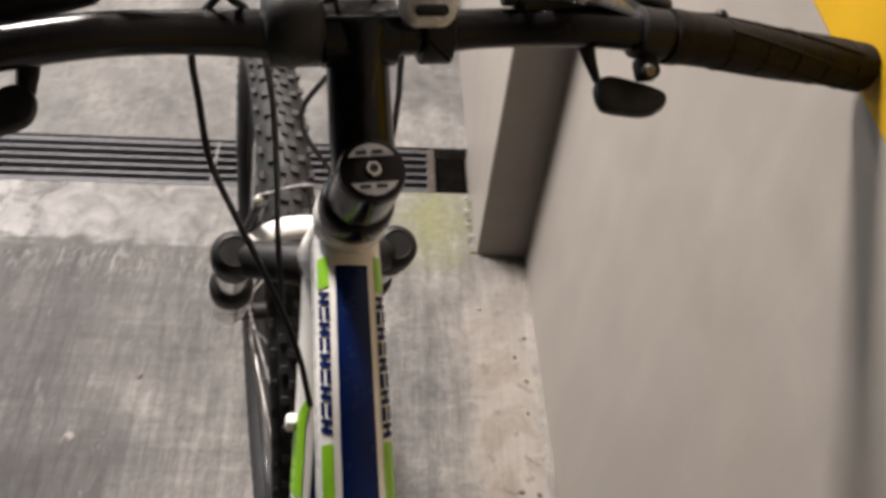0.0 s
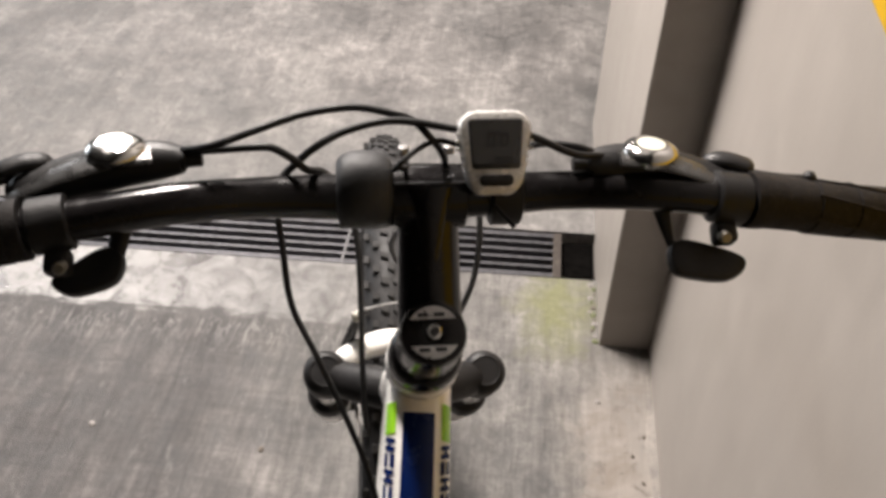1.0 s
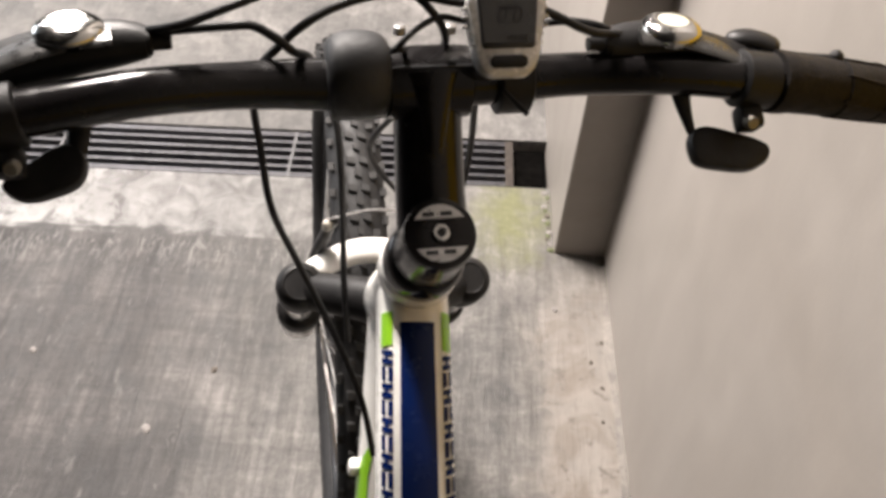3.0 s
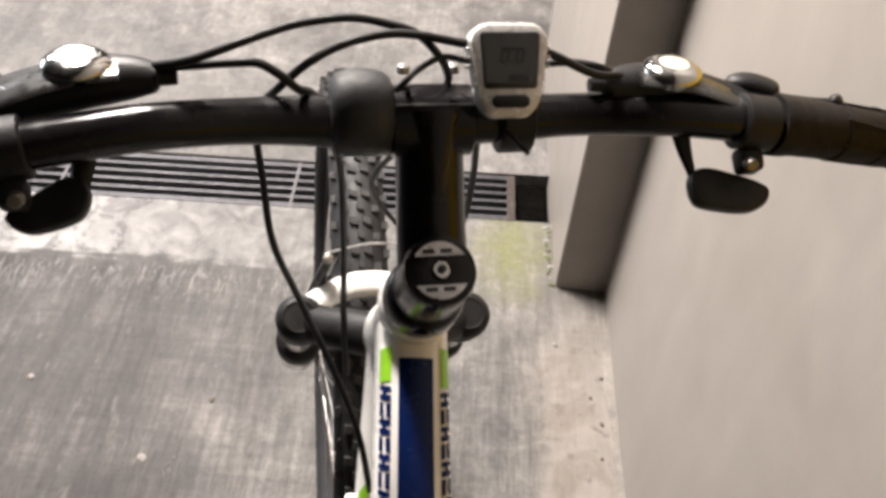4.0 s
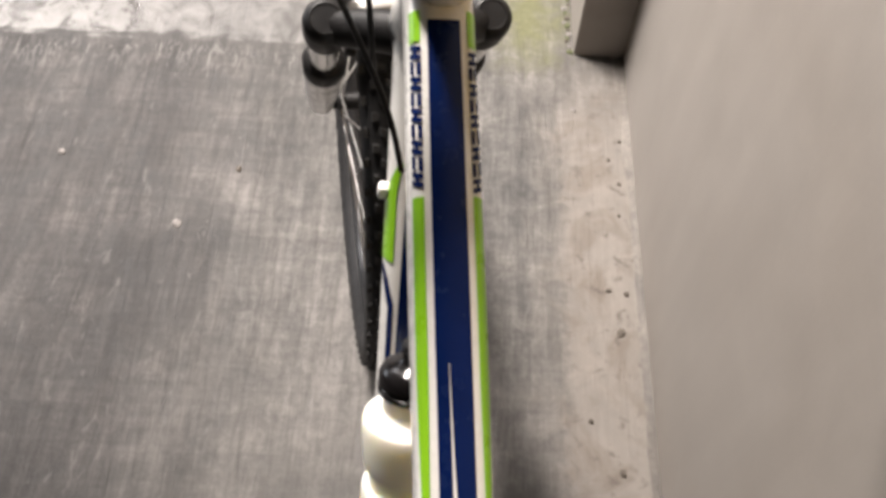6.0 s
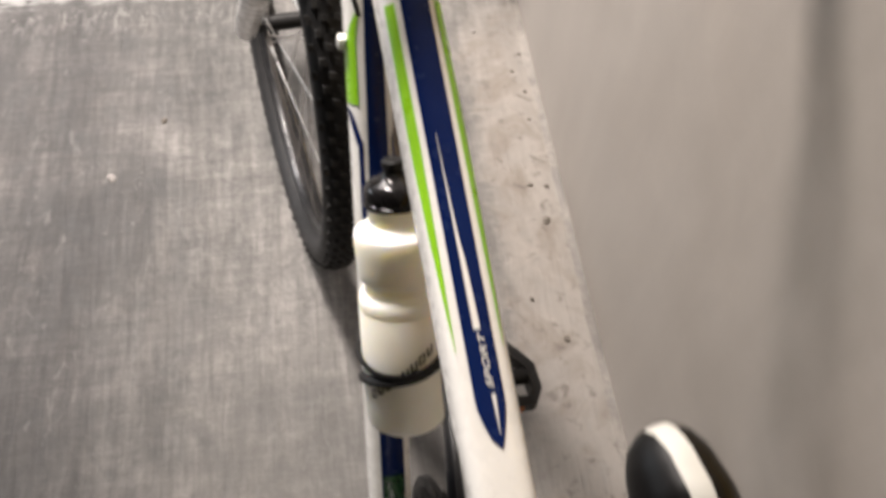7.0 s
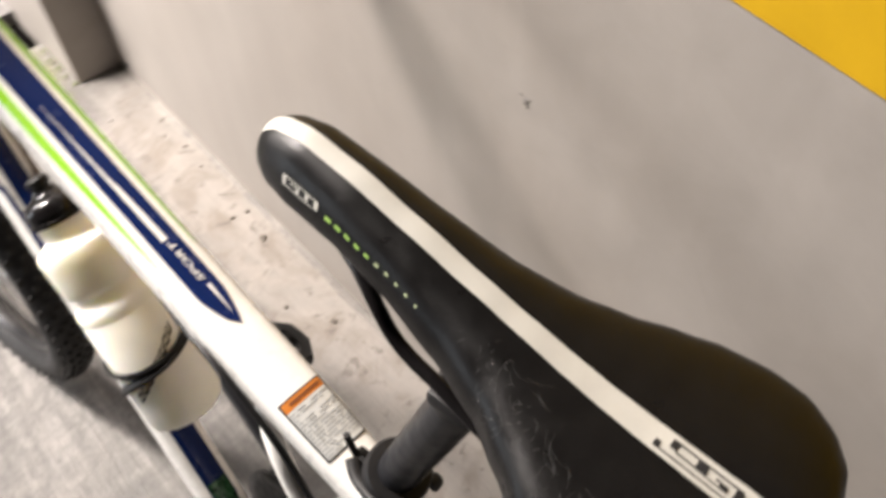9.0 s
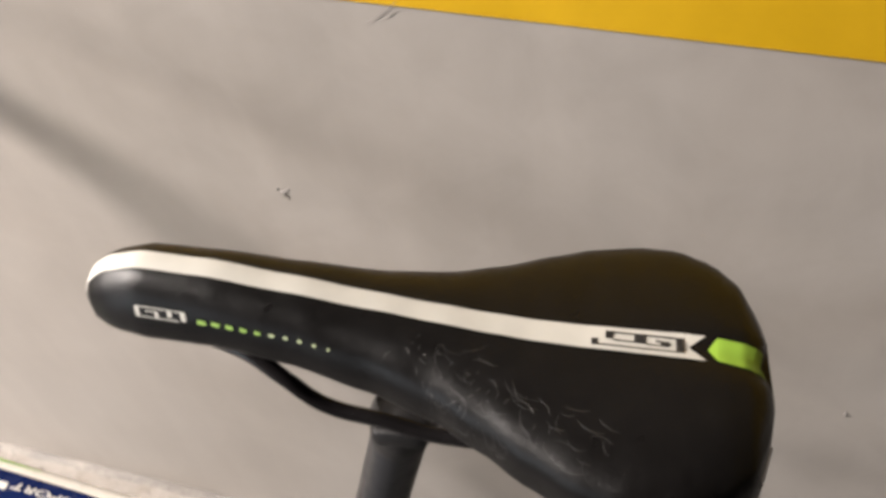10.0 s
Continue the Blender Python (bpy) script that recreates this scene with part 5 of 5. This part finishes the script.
cable("shift_cable", [(0.100, 0.092, 0.030), (0.080, 0.090, 0.038), (0.055, 0.098, 0.045), (0.030, 0.100, 0.049), (0.0137, 0.1013, 0.048), (-0.0072, 0.1056, 0.048), (-0.0248, 0.1062, 0.048), (-0.0458, 0.1012, 0.0465), (-0.0624, 0.0945, 0.040), (-0.0753, 0.0905, 0.024), (-0.084, 0.097, -0.01), (-0.088, 0.094, -0.04), (-0.086, 0.075, -0.06), (-0.082, 0.042, -0.08), (-0.068, 0.015, -0.115), (-0.050, -0.022, -0.145), (-0.033, -0.065, -0.175), (-0.026, -0.105, -0.195)], 0.0022, "black shift cable running to the down tube")
cable("brake_cable", [(0.105, 0.092, 0.024), (0.085, 0.098, 0.030), (0.062, 0.104, 0.020), (0.046, 0.104, -0.01), (0.042, 0.098, -0.05), (0.046, 0.085, -0.095), (0.044, 0.066, -0.125), (0.034, 0.045, -0.15), (0.024, 0.020, -0.17)], 0.0022, "black brake cable beside the stem")
cable("computer_wire", [(0.022, 0.094, 0.043), (0.014, 0.0949, 0.043), (0.0038, 0.0968, 0.043), (-0.0078, 0.0909, 0.043), (-0.0152, 0.0848, 0.042), (-0.0185, 0.0835, 0.036), (-0.0185, 0.086, 0.031), (-0.0145, 0.086, 0.032), (-0.012, 0.090, 0.020), (-0.014, 0.098, -0.02)], 0.0016, "thin black sensor wire")

# bell and computer on the bar
b = fresh()
turned(b, [(-0.0157, 0.010), (-0.0155, 0.0150), (-0.0145, 0.0178), (-0.0115, 0.0203), (-0.006, 0.0219), (0.0, 0.0223), (0.006, 0.0219), (0.0115, 0.0203), (0.0145, 0.0178), (0.0155, 0.0150), (0.0157, 0.010)], S(-0.035, 0.0815, 0.0135), SR, 36)
bell = part("bell", b, M_BELL, handlebar, "dark grey rounded bell")
b = fresh()
turned(b, [(-0.0148, 0.0160), (-0.0138, 0.0178), (0.0138, 0.0178), (0.0148, 0.0160)], S(-0.035, 0.079, 0.0085), SR, 24)
part("bell_strap", b, M_BLACKMATT, bell, "black strap")

CN = (SA * 0.93 - SF * 0.37).normalized()      # the computer's face looks up and back
CF = SR.cross(CN) * -1
if CF.dot(SF) < 0:
    CF = -CF
CC = S(0.0352, 0.0885, 0.044)


def rounded(hw, hf, rad, n=6):
    out = []
    for cx, cy, a0 in ((hw - rad, hf - rad, 0), (-hw + rad, hf - rad, 90), (-hw + rad, -hf + rad, 180), (hw - rad, -hf + rad, 270)):
        for k in range(n + 1):
            a = radians(a0 + 90 * k / n)
            out.append((cx + rad * math.cos(a), cy + rad * math.sin(a)))
    return out


def slab(hw, hf, rad, levels, squeeze=0.0, off=(0, 0)):
    """A rounded plate on the computer's face; levels of (height, inset)."""
    b = fresh()
    rings = []
    for h, inset in levels:
        rings.append(ring(b, [CC + SR * ((x + off[0]) * (1 - squeeze * max(0, min(1, (0.45 - (y + off[1]) / 0.0228) / 1.45)))) + CF * (y + off[1]) + CN * h for x, y in rounded(hw - inset, hf - inset, max(rad - inset, 0.0005))]))
    skin(b, rings)
    return b


comp = part("bike_computer", slab(0.0203, 0.0228, 0.0105, [(-0.011, 0.003), (-0.006, 0.0), (0.001, 0.0), (0.0036, 0.0014), (0.0044, 0.0035)], 0.30), M_SILVERPL, handlebar, "silver bike computer with grey display")
part("computer_display", slab(0.0150, 0.0134, 0.002, [(0.0038, 0), (0.0050, 0), (0.0053, 0.0006)], 0.22, (0, 0.0045)), M_INK, comp, "black display frame")
part("display_glass", slab(0.0138, 0.0116, 0.001, [(0.005, 0), (0.0056, 0)], 0.22, (0, 0.0055)), M_LCD, comp, "grey display glass", smooth=False)
part("button", slab(0.0095, 0.0033, 0.003, [(0.0030, 0), (0.0056, 0.0003), (0.0060, 0.0012)], 0, (0, -0.0150)), M_BLACKMATT, comp, "dark oval button")
for sg in (-1, 1):
    for k in range(5):
        part("side_rib", block(fresh(), CC + SR * (sg * (0.0200 if k < 3 else 0.0192 - 0.0006 * k)) + CF * (0.0105 - 0.0042 * k) + CN * -0.0005, (0.002, 0.0016, 0.006), (SR, CF, CN), 0.0004, 1), M_SILVERPL, comp)
letters("0.0", 0.0105, CC + CF * 0.006 + CN * 0.0059, SR, CF, M_INK, comp, "display_digits", "dark digits", 0.0001)
b = fresh()
block(b, CC + CF * 0.010 + CN * 0.0059 + SR * 0.0, (0.010, 0.0016, 0.0002), (SR, CF, CN))
block(b, CC + CF * -0.0040 + CN * 0.0059 + SR * 0.004, (0.010, 0.0028, 0.0002), (SR, CF, CN))
part("display_marks", b, M_INK, comp, smooth=False)
b = fresh()
turned(b, [(-0.009, 0.0165), (-0.008, 0.0182), (0.008, 0.0182), (0.009, 0.0165)], bar_s(0.045), SR, 24)
block(b, CC - CN * 0.014, (0.022, 0.028, 0.010), (SR, CF, CN), 0.003)
part("computer_bracket", b, M_BLACKMATT, comp, "black bracket")
b = fresh()
sweep(b, SS([(0.036, 0.066, 0.024), (0.046, 0.052, 0.026)]), 0.0014, 8)
part("cable_tie", b, M_BLACKMATT, comp)

# cable stops on the down tube
b = fresh()
block(b, Vector((-0.0235, -0.004, 0.742)), (0.009, 0.010, 0.014), bev=0.003)
part("cable_stop", b, M_WHITE, dt, "white cable stop")

# crank, chainring, derailleur, pedals
crank = new("crankset")
crank.parent = bike
crank.matrix_local = TWIST
tagged(crank, "black crankset with chainring and pedals")
b = fresh()
n = 88
outer, inner = [], []
for x in (0.048, 0.0505):
    outer.append(ring(b, [BB + Vector((x, (0.089 + (0.003 if i % 2 else 0)) * math.cos(2 * math.pi * i / n), (0.089 + (0.003 if i % 2 else 0)) * math.sin(2 * math.pi * i / n))) for i in range(n)]))
    inner.append(ring(b, [BB + Vector((x, 0.026 * math.cos(2 * math.pi * i / n), 0.026 * math.sin(2 * math.pi * i / n))) for i in range(n)]))
skin(b, [outer[0], outer[1], inner[1], inner[0], outer[0]], caps=False)
part("chainring", b, M_BLACKMATT, crank, "black chainring")
b = fresh()
turned(b, [(0.046, 0.102), (0.0465, 0.104), (0.0545, 0.104), (0.055, 0.096), (0.0525, 0.094), (0.046, 0.094)], BB, (1, 0, 0), 60)
part("chain_guard", b, M_BLACKMATT, crank, "black plastic chain guard")
ANG = radians(33)
for sg, nm in ((1, 0), (-1, math.pi)):
    d = Vector((0, math.cos(ANG + nm), math.sin(ANG + nm)))
    b = fresh()
    sweep(b, spline([BB + Vector((sg * 0.064, 0, 0)) - d * 0.012, BB + Vector((sg * 0.066, 0, 0)), BB + Vector((sg * 0.077, 0, 0)) + d * 0.08, BB + Vector((sg * 0.085, 0, 0)) + d * 0.2, BB + Vector((sg * 0.085, 0, 0)) + d * 0.212], 5),
          lambda t: (0.0165 - 0.0035 * t) * (0.55 if t < 0.03 or t > 0.97 else 1.0), 16, 0.52, up=(1, 0, 0))
    part("crank_arm", b, M_POST, crank, "dark satin crank arm")
    b = fresh()
    turned(b, [(-0.004, 0.011), (0.004, 0.011), (0.006, 0.009)], BB + Vector((sg * 0.072, 0, 0)), (sg, 0, 0), 20)
    part("crank_bolt", b, M_BLACKMATT, crank, "black crank bolt cap")
    # an open pedal body: chamfered frame round a barrel on the spindle
    pc = BB + Vector((sg * 0.145, 0, 0)) + d * 0.2
    b = fresh()
    out = [(-0.036, -0.038), (0.034, -0.040), (0.046, -0.022), (0.046, 0.010), (0.022, 0.042), (-0.036, 0.038)]
    inn = [(-0.026, -0.026), (0.028, -0.028), (0.034, -0.018), (0.034, 0.006), (0.017, 0.029), (-0.026, 0.026)]
    rings = [ring(b, [pc + Vector((sg * x, y, z)) for x, y in o]) for o, z in ((out, -0.010), ([(x * 1.02, y * 1.02) for x, y in out], 0.0), (out, 0.010), (inn, 0.011), (inn, -0.011))]
    skin(b, rings + [rings[0]], caps=False)
    bmesh.ops.recalc_face_normals(b, faces=b.faces)
    sweep(b, [pc + Vector((-sg * 0.034, 0, 0)), pc + Vector((sg * 0.036, 0, 0))], 0.0105, 14)
    pedal = part("pedal", b, M_BLACKMATT, crank, "black plastic pedal", smooth=False)
    b = fresh()
    sweep(b, [pc + Vector((-sg * 0.062, 0, 0)), pc + Vector((-sg * 0.033, 0, 0))], 0.0075, 14)
    part("spindle", b, M_STEEL, pedal, "steel pedal spindle")
    for y in (0.0395, -0.0405):
        b = fresh()
        block(b, pc + Vector((-sg * 0.004, y, 0)), (0.046, 0.003, 0.016), bev=0.0008, seg=1)
        part("reflector", b, M_REFLECT, pedal, "amber reflector")
derailleur = new("front_derailleur")
derailleur.parent = bike
derailleur.matrix_local = TWIST
tagged(derailleur, "black front derailleur")
b = fresh()
sweep(b, [BB + Vector((0.006, -0.045, 0.12)), BB + Vector((0.006, -0.02, 0.125))], 0.019, 16)
part("clamp_band", b, M_BLACKMATT, derailleur)
for x, dz in ((0.043, 0.0), (0.0535, -0.006)):
    b = fresh()
    sweep(b, spline([BB + Vector((x, -0.030, 0.098 + dz)), BB + Vector((x, 0.0, 0.112 + dz)), BB + Vector((x, 0.030, 0.108 + dz)), BB + Vector((x, 0.058, 0.094 + dz))], 5), lambda t: 0.013 - 0.004 * t, 10, 0.14, up=(1, 0, 0))
    part("cage_plate", b, M_BLACKMATT, derailleur)
b = fresh()
block(b, BB + Vector((0.030, -0.004, 0.128)), (0.030, 0.020, 0.024), bev=0.005)
block(b, BB + Vector((0.044, 0.002, 0.118)), (0.012, 0.026, 0.016), bev=0.004)
part("linkage", b, M_BLACKMATT, derailleur)
b = fresh()
turned(b, [(0, 0.0035), (0.003, 0.003)], BB + Vector((0.040, 0.008, 0.1265)), (0, 0, 1), 12)
part("link_bolt", b, M_STEEL, derailleur, "small bright bolt")

# bottle cage and bottle on the down tube
ALONG = Vector((0, 0.614, 0.789)).normalized()         # up the down tube, and off its upper face
OFF = Vector((0, -0.789, 0.614)).normalized()
SEATED = Vector((0, -0.262, 0.506))
TILT = 0.04                            # the bottle leans out of its cage at the top
BOT = SEATED + Vector((0.0030, 0, 0)) + ALONG * 0.0055 + OFF * 0.0163       # foot of the bottle on its axis
TD = (ALONG * math.cos(TILT) + OFF * math.sin(TILT) + Vector((-0.025, 0, 0))).normalized()
TN = OFF * math.cos(TILT) - ALONG * math.sin(TILT)
cage = new("bottle_cage")
cage.parent = bike
cage.matrix_local = TWIST
tagged(cage, "black wire bottle cage")
def strap_pt(s_, ang):
    a = radians(ang)
    return BOT + TD * s_ + Vector((1, 0, 0)) * 0.0397 * math.sin(a) + TN * 0.0397 * math.cos(a)


for line in ([(0.080, -165), (0.073, -120), (0.067, -92), (0.0635, -55), (0.0635, -20), (0.068, 20), (0.078, 60), (0.090, 105), (0.100, 160)],
             [(0.030, -165), (0.041, -120), (0.048, -92), (0.055, -58), (0.059, -25), (0.064, 10), (0.072, 50), (0.080, 95), (0.086, 150)]):
    b = fresh()
    sweep(b, spline([strap_pt(*q) for q in line], 8), 0.0046, 10, 0.5, up=TN)
    part("cage_strap", b, M_BLACKMATT, cage, "black cage strap round the bottle")
for sg in (-1, 1):
    b = fresh()
    side = Vector((sg * 0.012, 0, 0))
    sweep(b, spline([SEATED + side - OFF * 0.034 + ALONG * 0.11, SEATED + side - OFF * 0.038 + ALONG * 0.06, SEATED + side - OFF * 0.036 + ALONG * 0.008, SEATED + side * 0.9 - OFF * 0.012 - ALONG * 0.001, SEATED + side * 0.8 + OFF * 0.012 + ALONG * 0.001], 6), 0.0028, 10)
    part("cage_rail", b, M_BLACKMATT, cage)

bottle = new("water_bottle")
tagged(bottle, "milky white sports bottle with black lid in the cage", "bottle")
bottle.matrix_world = MB @ TWIST
b = fresh()
turned(b, [(-0.006, 0.026), (-0.0048, 0.0315), (-0.001, 0.0358), (0.005, 0.038), (0.06, 0.038), (0.1165, 0.038), (0.118, 0.0374), (0.1195, 0.0379), (0.1265, 0.0376), (0.13, 0.0366), (0.133, 0.0346), (0.136, 0.031), (0.139, 0.0301), (0.143, 0.03), (0.1455, 0.0326), (0.1472, 0.0346), (0.149, 0.0356), (0.152, 0.036), (0.16, 0.0368), (0.178, 0.0377), (0.186, 0.0378), (0.19, 0.037), (0.1932, 0.0325), (0.1962, 0.0272), (0.199, 0.0236), (0.204, 0.0226), (0.217, 0.0226)], BOT, TD, 48)
part("bottle_body", b, M_BOTTLE, bottle, "milky white squeeze body")
b = fresh()
turned(b, [(0.2125, 0.0246), (0.2135, 0.0272), (0.217, 0.0272), (0.218, 0.0257), (0.2195, 0.0257), (0.2205, 0.0267), (0.227, 0.0264), (0.2315, 0.0242), (0.2348, 0.0197), (0.237, 0.0129), (0.2395, 0.0108), (0.242, 0.0098)], BOT, TD, 40)
lid = part("lid", b, M_BLACKGLOSS, bottle, "black screw lid")
b = fresh()
turned(b, [(0.240, 0.0080), (0.2455, 0.0080), (0.2465, 0.0098), (0.2510, 0.0098), (0.2530, 0.0080), (0.2535, 0.003)], BOT, TD, 24)
part("nozzle", b, M_BLACKMATT, lid, "black nozzle")
b = fresh()


def bottle_pt(s, ang, off=0.0006):
    """A place on the bottle's wide part: s along it, ang in degrees from its upper face to the right."""
    a = radians(ang)
    return BOT + TD * s + Vector((1, 0, 0)) * (0.0380 + off) * math.sin(a) + TN * (0.0380 + off) * math.cos(a)


for k in range(8):            # eight dark shapes climbing round the body
    s0, a0 = 0.034 + k * 0.0064, -66 + k * 12.0
    for ds0, ds1, da0, da1 in ((0, 0.0095, 0, 3.2), (0, 0.0095, 6.6, 9.8), (0, 0.0028, 0, 9.8)) if k % 3 else ((0, 0.0095, 0, 2.6), (0, 0.0024, 0, 9), (0.0072, 0.0095, 0, 9), (0, 0.0095, 7.0, 9.4)):
        q = ring(b, [bottle_pt(s0 + ds0 + da0 * 0.0004, a0 + da0), bottle_pt(s0 + ds0 + da1 * 0.0004, a0 + da1), bottle_pt(s0 + ds1 + da1 * 0.0004, a0 + da1), bottle_pt(s0 + ds1 + da0 * 0.0004, a0 + da0)])
        b.faces.new(q)
part("bottle_print", b, M_INK, bottle, "dark printed shapes", smooth=False)
